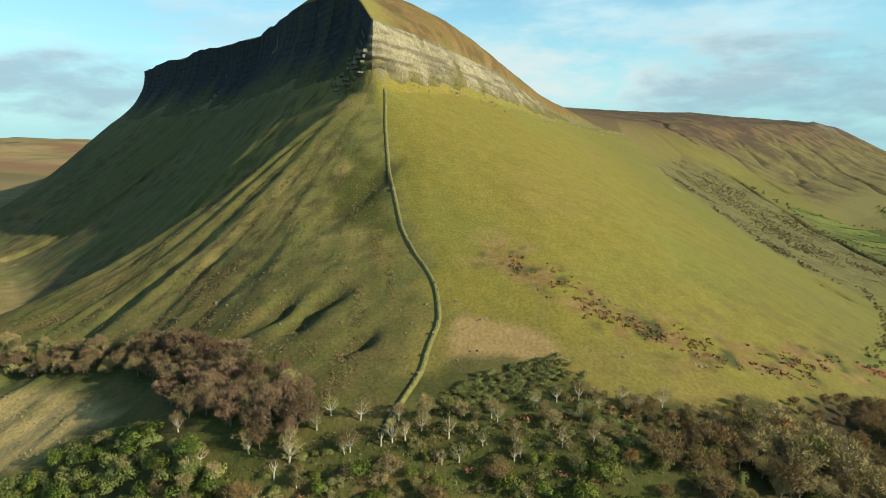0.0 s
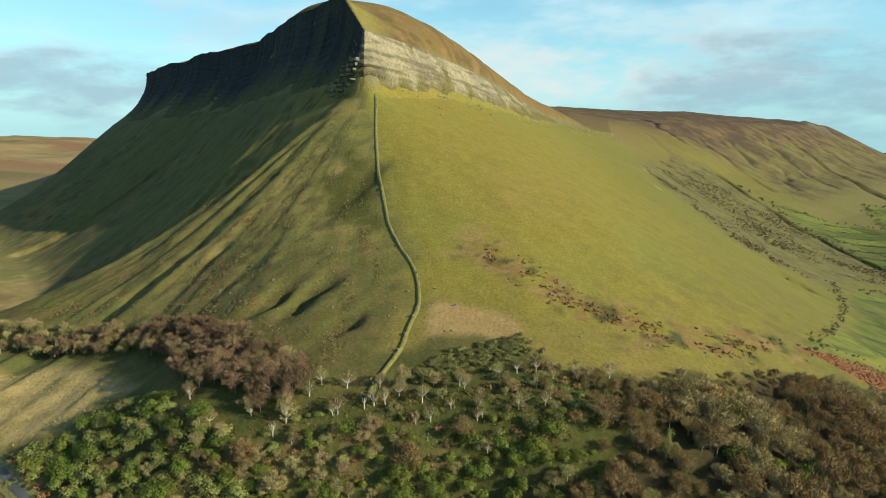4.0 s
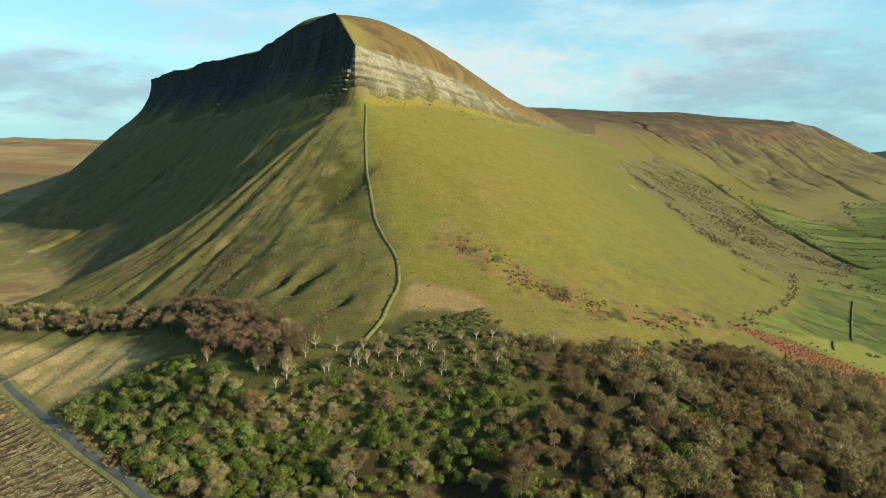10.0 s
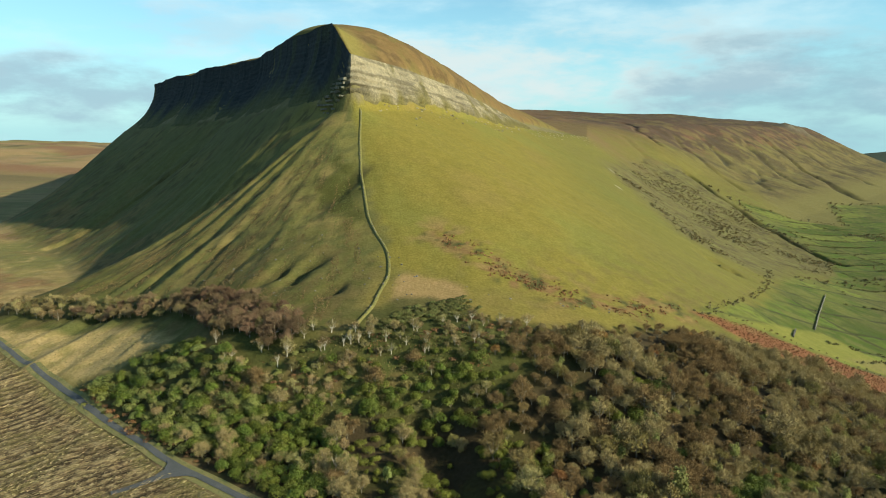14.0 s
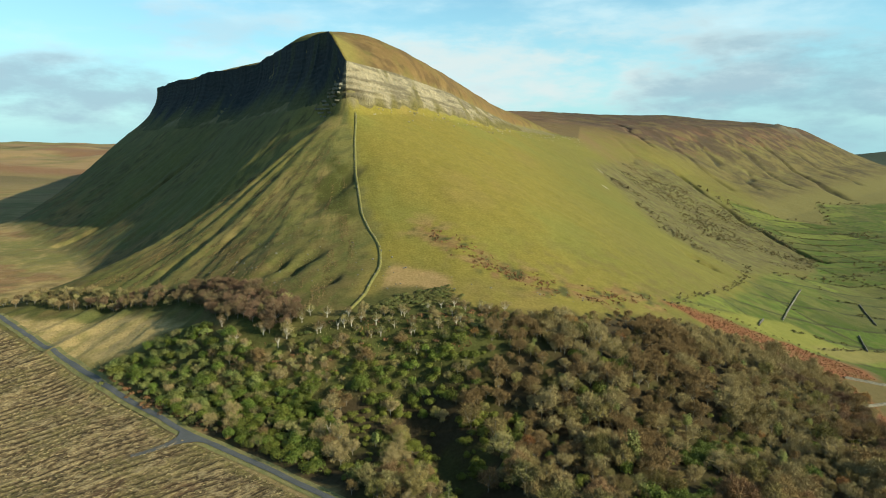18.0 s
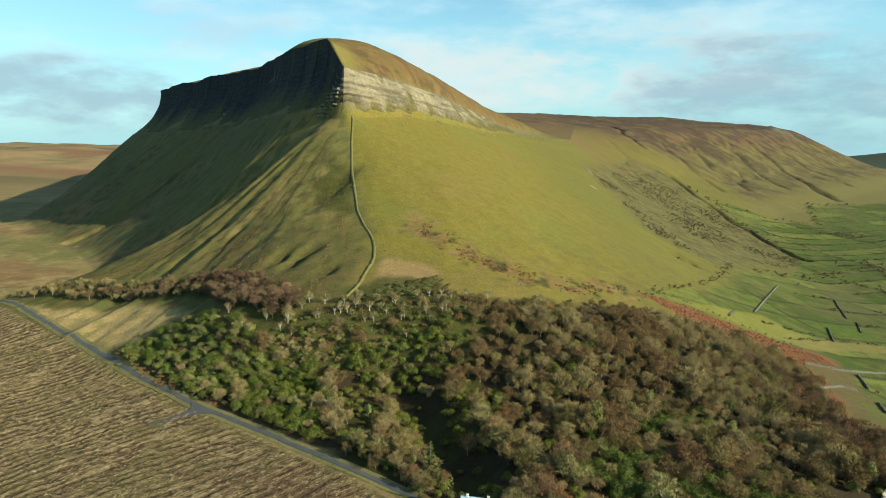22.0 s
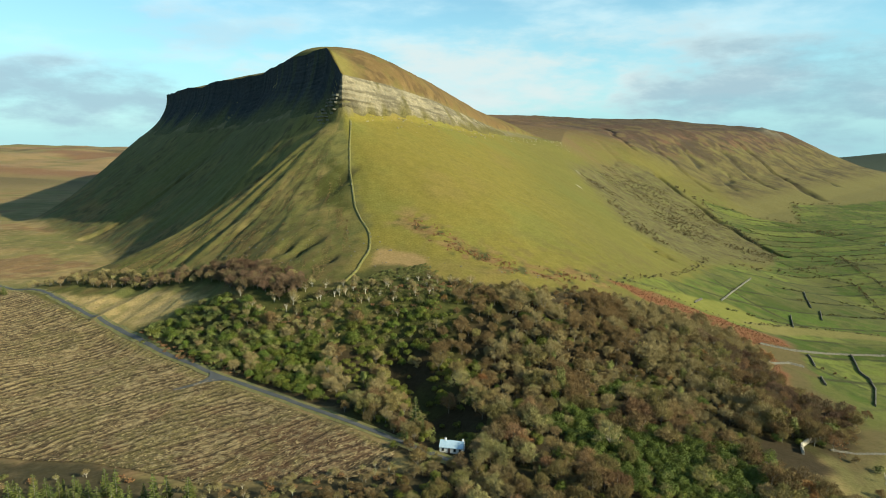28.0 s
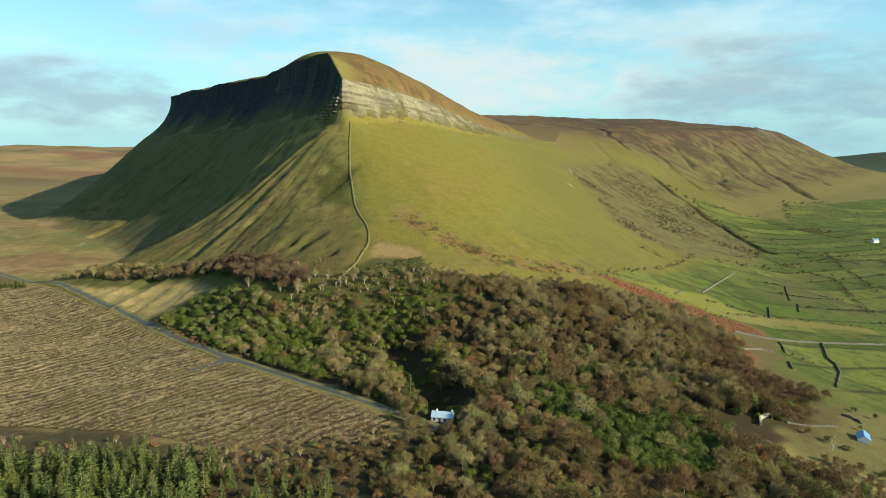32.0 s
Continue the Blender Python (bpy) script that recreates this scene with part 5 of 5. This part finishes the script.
# gorse, low willow and bracken along the foot of the slope
for x, y in scatter(rs, [(-58, 392), (-40, 388), (-5, 392), (6, 408), (4, 424), (-14, 420), (-34, 410), (-56, 402)], 4.0, 0.5):
    k = (GORSE, WILLOW, GORSE, FERN, BIRCH, WILLOW)[rs.randint(6)]
    plant(k, rs.randint(9), x, y, rs.uniform(0.7, 1.2) * (0.75 if k is WILLOW else 0.7 if k is BIRCH else 1.1), rs.uniform(0, 360))
for x, y in scatter(rs, [(-52, 412), (-26, 416), (-8, 424), (-8, 432), (-16, 440), (-26, 436), (-46, 422)], 2.4, 0.5):
    if rs.rand() < 0.7:
        plant(GORSE, rs.randint(9), x, y, rs.uniform(0.5, 1.0), rs.uniform(0, 360))
# rough brush between the felled ground and the young spruces
for x, y in scatter(rs, [(-200, 270), (-136, 268), (-112, 265), (-88, 258), (-49, 265), (-23, 273), (-16, 262), (-34, 236), (-80, 240), (-92, 250), (-112, 254), (-140, 256), (-200, 256)], 3.9, 0.5):
    if x < -92 and rs.rand() < 0.65:
        continue
    k = (WILLOW, WILLOW, FERN, GORSE, BIRCH)[rs.randint(5)]
    plant(k, rs.randint(9), x, y, rs.uniform(0.4, 0.85) * (1.5 if k in (FERN, GORSE) else 0.7 if k is BIRCH else 1), rs.uniform(0, 360),
          label={"willow_bush": "grey brushwood beside the felled ground", "birch_tree": "thin pale sapling beside the felled ground"}.get(k["name"], ""))
brush = [(-18 + 5.2 * k + rs.uniform(-1, 1), 283.5 - 3.8 * k + rs.uniform(-1, 1), rs.uniform(0.65, 0.95) * (0.4 if 2 <= k <= 5 else 1), rs.uniform(0, 360)) for k in range(14)]
for x, y in scatter(rs, [(-84, 236), (-50, 252), (-24, 266), (-12, 258), (-10, 236), (-30, 200), (-84, 205)], 6.4, 0.5):
    brush.append((x, y, rs.uniform(0.4, 0.8), rs.uniform(0, 360)))
thicket("brush_wood", OAK, brush, "low leafless brown brushwood below the felled ground", "woodland")
for x, y, size in ((-9.5, 283, 0.6), (9.5, 281.5, 1.0), (11.5, 284, 1.1)):
    plant(LAUREL, rs.randint(9), x, y, size, rs.uniform(0, 360))
# gorse in the dimple under the lit slope
for x, y in scatter(rs, [(200, 676), (210, 686), (211, 702), (204, 706), (199, 690)], 6.5, 0.45):
    plant(GORSE, rs.randint(9), x, y, rs.uniform(0.8, 1.6), rs.uniform(0, 360))


# ---- buildings ----
def slab(ring, low, high):
    """An upright prism over a ring of plan points."""
    bm = bmesh.new()
    a = [bm.verts.new((x, y, low)) for x, y in ring]
    b = [bm.verts.new((x, y, high)) for x, y in ring]
    bm.faces.new(a[::-1])
    bm.faces.new(b)
    for i in range(len(ring)):
        j = (i + 1) % len(ring)
        bm.faces.new((a[i], a[j], b[j], b[i]))
    return bm


def box(cx, cy, cz, sx, sy, sz):
    return slab([(cx - sx / 2, cy - sy / 2), (cx + sx / 2, cy - sy / 2), (cx + sx / 2, cy + sy / 2), (cx - sx / 2, cy + sy / 2)], cz, cz + sz)


def bm_part(name, bm, mat, parent, label=""):
    bmesh.ops.recalc_face_normals(bm, faces=bm.faces)
    me = bpy.data.meshes.new(name)
    bm.to_mesh(me)
    bm.free()
    return part(name, me, mat, parent, label)


def gabled(name, x, y, turn, length, depth, eave, ridge, roof_mat, label, openings, chimneys=(), wall_mat=None):
    z = float(min(ground_z(np.array(x + dx), np.array(y + dy)) for dx in (-4, 4) for dy in (-3, 3)))
    base = tagged(new(name), label, "house" if chimneys else "shed")
    base.matrix_basis = pose(x, y, z, 0, 0, turn)
    bm = bmesh.new()
    L, D = length / 2, depth / 2
    rows = [[bm.verts.new(p) for p in ((sx * L, -D, -0.8), (sx * L, D, -0.8), (sx * L, D, eave), (sx * L, 0, ridge), (sx * L, -D, eave))] for sx in (-1, 1)]
    bm.faces.new(rows[0])
    bm.faces.new(rows[1][::-1])
    for i in range(5):
        j = (i + 1) % 5
        bm.faces.new((rows[0][i], rows[0][j], rows[1][j], rows[1][i]))
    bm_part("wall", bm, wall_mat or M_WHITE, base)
    for sgn in (-1, 1):
        bm = bmesh.new()
        pts = []
        for k in (0.0, 0.14):
            for px in (-L - 0.2, L + 0.2):
                pts.append(bm.verts.new((px, sgn * (D + 0.3), eave - 0.3 * (ridge - eave) / D + k + 0.05)))
                pts.append(bm.verts.new((px, 0, ridge + k + 0.05)))
        for q in ((0, 1, 3, 2), (4, 6, 7, 5), (0, 2, 6, 4), (1, 5, 7, 3), (0, 4, 5, 1), (2, 3, 7, 6)):
            bm.faces.new([pts[i] for i in q])
        bm_part("roof", bm, roof_mat, base)
    for nm, ox, w, low, h in openings:
        ob = bm_part(nm, box(ox, -D - 0.03, low, w, 0.12, h), M_DOOR if nm == "door" else M_GLASS, base)
        if nm == "window":
            bm_part("sill", box(ox, -D - 0.09, low - 0.1, w + 0.2, 0.2, 0.1), M_STONE, ob)
    for cx in chimneys:
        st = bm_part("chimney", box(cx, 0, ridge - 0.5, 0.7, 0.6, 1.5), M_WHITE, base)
        bm_part("pot", box(cx, 0, ridge + 1.0, 0.3, 0.3, 0.35), M_DOOR, st)
    return base


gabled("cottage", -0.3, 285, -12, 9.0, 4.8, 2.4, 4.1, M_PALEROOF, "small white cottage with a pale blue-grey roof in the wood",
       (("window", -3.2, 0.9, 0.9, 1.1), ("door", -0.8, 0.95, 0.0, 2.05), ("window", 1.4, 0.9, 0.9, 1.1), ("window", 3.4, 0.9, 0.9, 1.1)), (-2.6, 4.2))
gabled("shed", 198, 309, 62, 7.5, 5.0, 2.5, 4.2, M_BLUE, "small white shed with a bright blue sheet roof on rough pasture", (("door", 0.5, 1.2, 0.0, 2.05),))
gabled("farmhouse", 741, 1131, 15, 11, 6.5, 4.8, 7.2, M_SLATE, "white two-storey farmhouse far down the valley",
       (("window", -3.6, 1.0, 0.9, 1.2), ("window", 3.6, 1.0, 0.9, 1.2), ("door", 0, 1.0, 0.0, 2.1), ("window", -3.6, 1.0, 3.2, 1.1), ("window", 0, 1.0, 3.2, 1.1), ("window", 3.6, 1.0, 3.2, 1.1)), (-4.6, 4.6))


# ---- walls, hedges, boulders ----
def stones(line, h, w, rs, gap=0.9, courses=3):
    pts = []
    for (ax, ay), (bx, by) in zip(line, line[1:]):
        n = max(1, int(math.hypot(bx - ax, by - ay) / gap))
        g = math.atan2(by - ay, bx - ax)
        pts += [(ax + (bx - ax) * (k + 0.5) / n, ay + (by - ay) * (k + 0.5) / n, g) for k in range(n)]
    p = np.array(pts)
    z = ground_z(p[:, 0], p[:, 1])
    co, faces = [], []
    corner = np.array([(sx, sy, sz) for sz in (-1, 1) for sx, sy in ((-1, -1), (1, -1), (1, 1), (-1, 1))]) * 0.5
    quad = np.array(((0, 3, 2, 1), (4, 5, 6, 7), (0, 1, 5, 4), (1, 2, 6, 5), (2, 3, 7, 6), (3, 0, 4, 7)))
    for i, (x, y, g) in enumerate(p):
        for c in range(courses):
            if c == courses - 1 and rs.rand() < 0.22:
                continue
            q = corner * (gap * rs.uniform(0.9, 1.15), w * (1.15 - 0.15 * c) * rs.uniform(0.85, 1.15), h / courses * rs.uniform(1.0, 1.25)) + rs.normal(size=(8, 3)) * 0.035
            t = g + rs.uniform(-0.12, 0.12)
            v = np.stack((q[:, 0] * math.cos(t) - q[:, 1] * math.sin(t) + x, q[:, 0] * math.sin(t) + q[:, 1] * math.cos(t) + y, q[:, 2] + z[i] + h / courses * (c + 0.4)), 1)
            faces.append(quad + 8 * len(co))
            co.append(v)
    return np.concatenate(co), np.concatenate(faces)


def dry_wall(line, h=1.4, w=0.65, label="grey drystone field wall with a broken top", mat=None):
    co, f = stones(line, h, w, rs)
    me = raw_mesh("drystone_wall", co, f)
    me.materials.append(mat or M_STONE)
    return tagged(new("drystone_wall", me), label, "wall", "drystone walls")


for line in ([(226, 577), (262, 636), (327, 740)], [(184, 526), (201, 555)], [(387, 743), (366, 700), (346, 655)], [(350, 647), (330, 609)], [(298, 602), (280, 563)],
             [(209, 474), (234, 481), (279, 502), (325, 517), (390, 540)], [(293, 507), (283, 486), (274, 467), (273, 455), (264, 435), (238, 396)],
             [(247, 482), (243, 470), (238, 457)], [(228, 433), (222, 417)], [(194, 432), (215, 446), (225, 447)]):
    dry_wall(line)
dry_wall([(148, 307), (151, 314), (157, 320)], 2.0, 0.8, "pale drystone wall curving round the holding", M_PALE)
dry_wall([(157, 320), (172, 331), (191, 343)], 2.0, 0.8, "pale drystone wall curving round the holding", M_PALE)
dry_wall([(165, 316), (178, 317), (193, 321)], 0.7, 0.8, "low tumbled wall in rough pasture")
dry_wall([(207, 341), (212, 338), (213, 333)], 1.5, 0.8, "ruined stone fold beside the trees")
# the banked wall that climbs the hill
bank = tagged(ribbon("field_bank", [(x + rs.uniform(-0.9, 0.9), y) for x, y in BANK_LINE], 1.9, 0.02, M_BANK, 0.75, 2.0), "grassy old bank climbing the hill to the crag", "bank", kind="structure")
co, f = stones([(x + 0.2, y) for x, y in BANK_LINE], 0.9, 0.5, rs, 0.8, 2)
co[:, 2] += 0.25
keep = np.repeat(rs.rand(len(f) // 6) < 0.12, 6)
me = raw_mesh("bank_stones", co, f[keep])
me.materials.append(M_STONE)
tagged(new("bank_stones", me), "loose grey stones along the old bank", "stones", kind="stuff")

FAR_BUSH = kind_of("far_bush", [leafy(rs, rs.uniform(1.8, 3.0), rs.uniform(1.8, 2.6), 130, 0.7) for _ in range(4)], M_BARK, M_THORN, "crown", "dark thorn bush", "shrub", "far bushes")
FAR_BARE = kind_of("far_thorn", [bare_tree(rs, rs.uniform(3.5, 5), rs.uniform(2.0, 2.8), 220, 3, 3) for _ in range(4)], M_BARK, M_TWIG_GREY, "crown", "brown thorn bush", "shrub", "far bushes")


hedge, thorn = [], []
for line, gap, spread, size in (([(587, 1011), (548, 890), (526, 819), (505, 760)], 3.0, 1.0, 0.8), ([(505, 849), (456, 729), (430, 650)], 3.5, 1.4, 0.8),
                                ([(220, 521), (277, 564), (333, 579), (390, 584), (460, 600)], 2.6, 0.6, 0.45), ([(300, 795), (265, 722), (225, 652), (182, 583), (128, 510), (112, 488)], 2.6, 1.8, 0.5),
                                ([(128, 511), (150, 515), (205, 514), (230, 508)], 3.5, 0.8, 0.4), ([(330, 800), (420, 860), (520, 935), (640, 1010)], 5.0, 4.0, 0.8),
                                ([(488, 1005), (502, 1150), (496, 1320), (450, 1400)], 4.5, 6.0, 1.1), ([(505, 1335), (620, 1345), (700, 1335), (800, 1560), (960, 1645)], 6.0, 5.0, 1.0), ([(510, 1180), (640, 1200), (760, 1260)], 8.0, 2.5, 0.6), ([(656, 1249), (700, 1262), (736, 1268)], 3.0, 6.0, 1.0), ([(680, 1240), (730, 1255)], 3.0, 6.0, 1.0)):
    for x, y in along(line, gap, spread):
        if rs.rand() < 0.12:
            continue
        (hedge if rs.rand() < 0.5 else thorn).append((x, y, size * rs.uniform(0.4, 1.35), rs.uniform(0, 360)))
for x, y in scatter(rs, SCRUB, 5.6, 1.6):
    clump = fbm(np.array(x), np.array(y), 55, 3, 81) + 0.5 * fbm(np.array(x), np.array(y), 17, 2, 82)
    if clump > -0.05:
        (hedge if rs.rand() < 0.35 else thorn).append((x, y, rs.uniform(0.15, 0.45) + 0.5 * min(float(clump), 0.8), rs.uniform(0, 360)))
for x, y in scatter(rs, [(400, 780), (900, 1100), (1250, 1700), (900, 1500), (600, 1130)], 62.0, 1.2):
    (hedge if rs.rand() < 0.5 else thorn).append((x, y, rs.uniform(0.4, 1.1), rs.uniform(0, 360)))
LOW_HEDGE = kind_of("low_hedge", [leafy(rs, rs.uniform(1.2, 1.9), rs.uniform(1.8, 2.6), 44, 0.85) for _ in range(4)], M_BARK, M_GORSE, "crown", "low hedge", "hedge", "far bushes")
p = scatter(rs, [(215, 545), (330, 590), (460, 600), (1000, 1000), (1100, 1400), (760, 1330), (560, 1330), (515, 1130), (420, 850), (290, 700)], 3.6, 0.5)
u, v = strips(p[:, 0], p[:, 1])
cut = np.minimum(np.abs(u - np.round(u)) * 130, np.abs(v - np.round(v)) * 40) + 2.2 * np.clip(-fbm(p[:, 0], p[:, 1], 60, 3, 83), -0.3, 1) * 3
p = p[(cut < 1.2) & (rs.rand(len(p)) < 0.75)]
thicket("field_hedges", LOW_HEDGE, [(x, y, rs.uniform(0.35, 1.0), rs.uniform(0, 360)) for x, y in p], "low dark hedges and rushy banks between the valley fields", "hedge")
for x, y in scatter(rs, [(640, 930), (700, 935), (730, 955), (690, 975), (640, 960)], 6.0, 0.5):
    thorn.append((x, y, rs.uniform(0.9, 1.5), rs.uniform(0, 360)))
thicket("hedge_scrub", FAR_BUSH, hedge, "dark hedge and gorse scrub along the valley fields", "hedge")
thicket("thorn_scrub", FAR_BARE, thorn, "brown thorn scrub along the valley fields", "scrub")
# a shelter belt of spruce by the far end of the lane, seen small
for x, y in scatter(rs, [(-340, 512), (-318, 506), (-312, 498), (-345, 490)], 4.0, 0.3):
    plant(SPRUCE, rs.randint(9), x, y, rs.uniform(0.6, 0.85), rs.uniform(0, 360))

# ---- stuff on the ground ----
def tufts(name, pts, per, length, width, mat, label, category, up=0.9):
    n = len(pts) * per
    c = np.repeat(pts, per, 0) + rs.normal(size=(n, 2)) * length * 0.3
    z = ground_z(c[:, 0], c[:, 1])
    w = rs.normal(size=(n, 3)) * (1, 1, 0.4) + (0, 0, up)
    co, f = blades(rs, np.stack((c[:, 0], c[:, 1], z - 0.05), 1), w, length, width)
    me = raw_mesh(name, co, f)
    me.materials.append(mat)
    tagged(new(name, me), label, category, kind="stuff")


spots = scatter(rs, [(-240, 520), (-205, 580), (-150, 610), (-95, 600), (-70, 520), (-56, 415), (-90, 425), (-140, 468), (-190, 500)], 1.6, 0.6)
spots = spots[fbm(spots[:, 0], spots[:, 1], 12, 3, 91) > 0.0]
tufts("tussocks", spots, 4, 0.42, 0.22, M_TUSSOCK, "tawny grass tussocks over the lower flank", "grass")
p = scatter(rs, [(-250, 515), (-205, 590), (-150, 625), (-100, 620), (-74, 530), (-56, 412), (-90, 420), (-140, 462), (-190, 495)], 0.95, 0.6)
fall = np.degrees(np.arctan2(p[:, 0] - PROW[0], PROW[1] - p[:, 1]))
rough = fbm(fall * 2.2, np.hypot(p[:, 0] - PROW[0], p[:, 1] - PROW[1]) * 0.09, 2.6, 3, 98) + 0.5 * fbm(p[:, 0], p[:, 1], 9, 2, 99)
tufts("flank_bracken", p[rough > 0.38], 5, 0.6, 0.36, M_FLANK, "low brown bracken in streaks down the flank", "bracken", 0.6)
tufts("flank_rushes", p[rough < -0.5], 4, 0.55, 0.25, M_GORSE, "dark green rushes in streaks down the flank", "grass", 0.8)
band = np.array(along([(-24, 500), (-4, 481), (9, 467), (40, 463), (70, 468), (100, 490)], 0.25, 4.5))
band = band[fbm(band[:, 0], band[:, 1], 7, 2, 92) > -0.05]
tufts("dead_bracken", band, 9, 0.95, 0.45, M_FERN, "dead brown bracken in broken bands across the slope", "bracken")
spots = np.concatenate((scatter(rs, BRACKEN, 1.6, 0.5), scatter(rs, [(160, 300), (200, 352), (206, 380), (200, 400), (184, 390), (186, 350)], 2.4, 0.6)))
tufts("red_bracken", spots, 6, 0.7, 0.45, M_FERN, "red-brown bracken bank beside the fields", "bracken")
spots = scatter(rs, MEADOW, 2.1, 0.5)
tufts("meadow_rushes", spots[fbm(spots[:, 0], spots[:, 1], 7, 3, 93) > -0.1], 5, 0.6, 0.3, M_TUFT, "pale rushes and rank grass in the meadow", "grass")
spots = scatter(rs, [(-118, 396), (-112, 380), (-60, 376), (-20, 384), (0, 396), (-6, 412), (-40, 408), (-80, 406)], 1.3, 0.6)
near = fbm(spots[:, 0], spots[:, 1], 10, 3, 97)
tufts("rank_grass", spots[near > -0.1], 6, 0.7, 0.3, M_TUSSOCK, "rank tawny grass under the first trees of the wood", "grass")
tufts("bracken_litter", spots[near < -0.2], 6, 0.7, 0.4, M_FERN, "flattened red-brown bracken under the first trees", "bracken")
# felled ground: brash in windrows, stumps
p = scatter(rs, CLEAR, 0.72, 0.5)
p = p[(p[:, 0] > -330) & (line_dist(p[:, 0], p[:, 1], ROAD) > 4.2)]
row = -np.cos((p[:, 0] * 0.7 - p[:, 1] * 0.714 + 7.0 * fbm(p[:, 0], p[:, 1], 60, 3, 61) + 1.1 * fbm(p[:, 0], p[:, 1], 12, 3, 62)) / 4.3 * 6.283)
cover_ = fbm(p[:, 0], p[:, 1], 26, 3, 96)
for name, mat, keep, size, label in (("brash", M_BRASH, row + 0.5 * rs.normal(size=len(p)) - 0.4 * cover_ < -0.35, 0.9, "bleached branches raked into rows on felled ground"),
                                     ("dark_brash", M_DARK, (row + 0.3 * rs.normal(size=len(p)) > 0.5) & (rs.rand(len(p)) < 0.8), 0.9, "dark rotting branches between the rows on felled ground")):
    k = p[keep]
    w = np.stack((0.71 + 0.35 * rs.normal(size=len(k)), 0.7 + 0.35 * rs.normal(size=len(k)), 0.3 * rs.normal(size=len(k))), 1)
    co, f = blades(rs, np.stack((k[:, 0], k[:, 1], ground_z(k[:, 0], k[:, 1]) + rs.uniform(0.25, 0.65, len(k))), 1), w, size * 1.5, size * 0.2)
    me = raw_mesh(name, co, f)
    me.materials.append(mat)
    tagged(new(name, me), label, "brash", kind="stuff")
p = p[rs.rand(len(p)) < 0.004]
segs = [((x, y, float(h) - 0.1), (x + 0.02, y, float(h) + 0.4), 0.24, 0.2) for x, y, h in zip(p[:, 0], p[:, 1], ground_z(p[:, 0], p[:, 1]))]
co, f = tubes(segs, 6)
top = np.arange(len(segs))[:, None] * 12 + np.array((6, 7, 8, 9))
top2 = np.arange(len(segs))[:, None] * 12 + np.array((9, 10, 11, 6))
me = raw_mesh("tree_stumps", co, np.concatenate((f, top, top2)))
me.materials.append(M_CUT)
tagged(new("tree_stumps", me), "pale cut tree stumps on felled ground", "stumps", kind="stuff")
# stones fallen on the slopes
def boulders(name, spots, low, high, label, mat=M_STONE):
    cos, fs, off = [], [], 0
    ico = bmesh.new()
    bmesh.ops.create_icosphere(ico, subdivisions=1, radius=1)
    v0 = np.array([v.co for v in ico.verts])
    f0 = np.array([[v.index for v in fc.verts] for fc in ico.faces])
    ico.free()
    for x, y in spots:
        s = rs.uniform(low, high)
        v = v0 * (1 + 0.22 * rs.normal(size=(len(v0), 1))) * (s, s * rs.uniform(0.6, 1), s * rs.uniform(0.5, 0.8))
        cos.append(v + (x, y, float(ground_z(np.array(x), np.array(y))) + s * 0.2))
        fs.append(f0 + off)
        off += len(v0)
    me = raw_mesh(name, np.concatenate(cos), np.concatenate(fs))
    me.materials.append(mat)
    tagged(new(name, me), label, "rocks", kind="stuff")


spots = [p for p in scatter(rs, [(-170, 480), (-120, 520), (-60, 490), (-20, 450), (70, 465), (60, 450), (0, 440), (-60, 412), (-110, 440)], 7.0, 0.5) if rs.rand() < 0.4]
boulders("fallen_rocks", spots, 0.25, 0.7, "grey rocks scattered at the foot of the hill")
spots = []
for a, b in zip(RIGHT[:5], RIGHT[1:6]):
    size = math.hypot(b[0] - a[0], b[1] - a[1])
    ox, oy = (b[1] - a[1]) / size, -(b[0] - a[0]) / size
    for _ in range(int(size / 3.6)):
        k, far = rs.rand(), rs.exponential(7.0)
        off = a[4] + (b[4] - a[4]) * k + far - 2
        spots.append((a[0] + (b[0] - a[0]) * k + ox * off, a[1] + (b[1] - a[1]) * k + oy * off))
boulders("scree_blocks", spots, 0.4, 1.3, "pale limestone blocks and ledges below the cliff", M_PALE_ROCK)
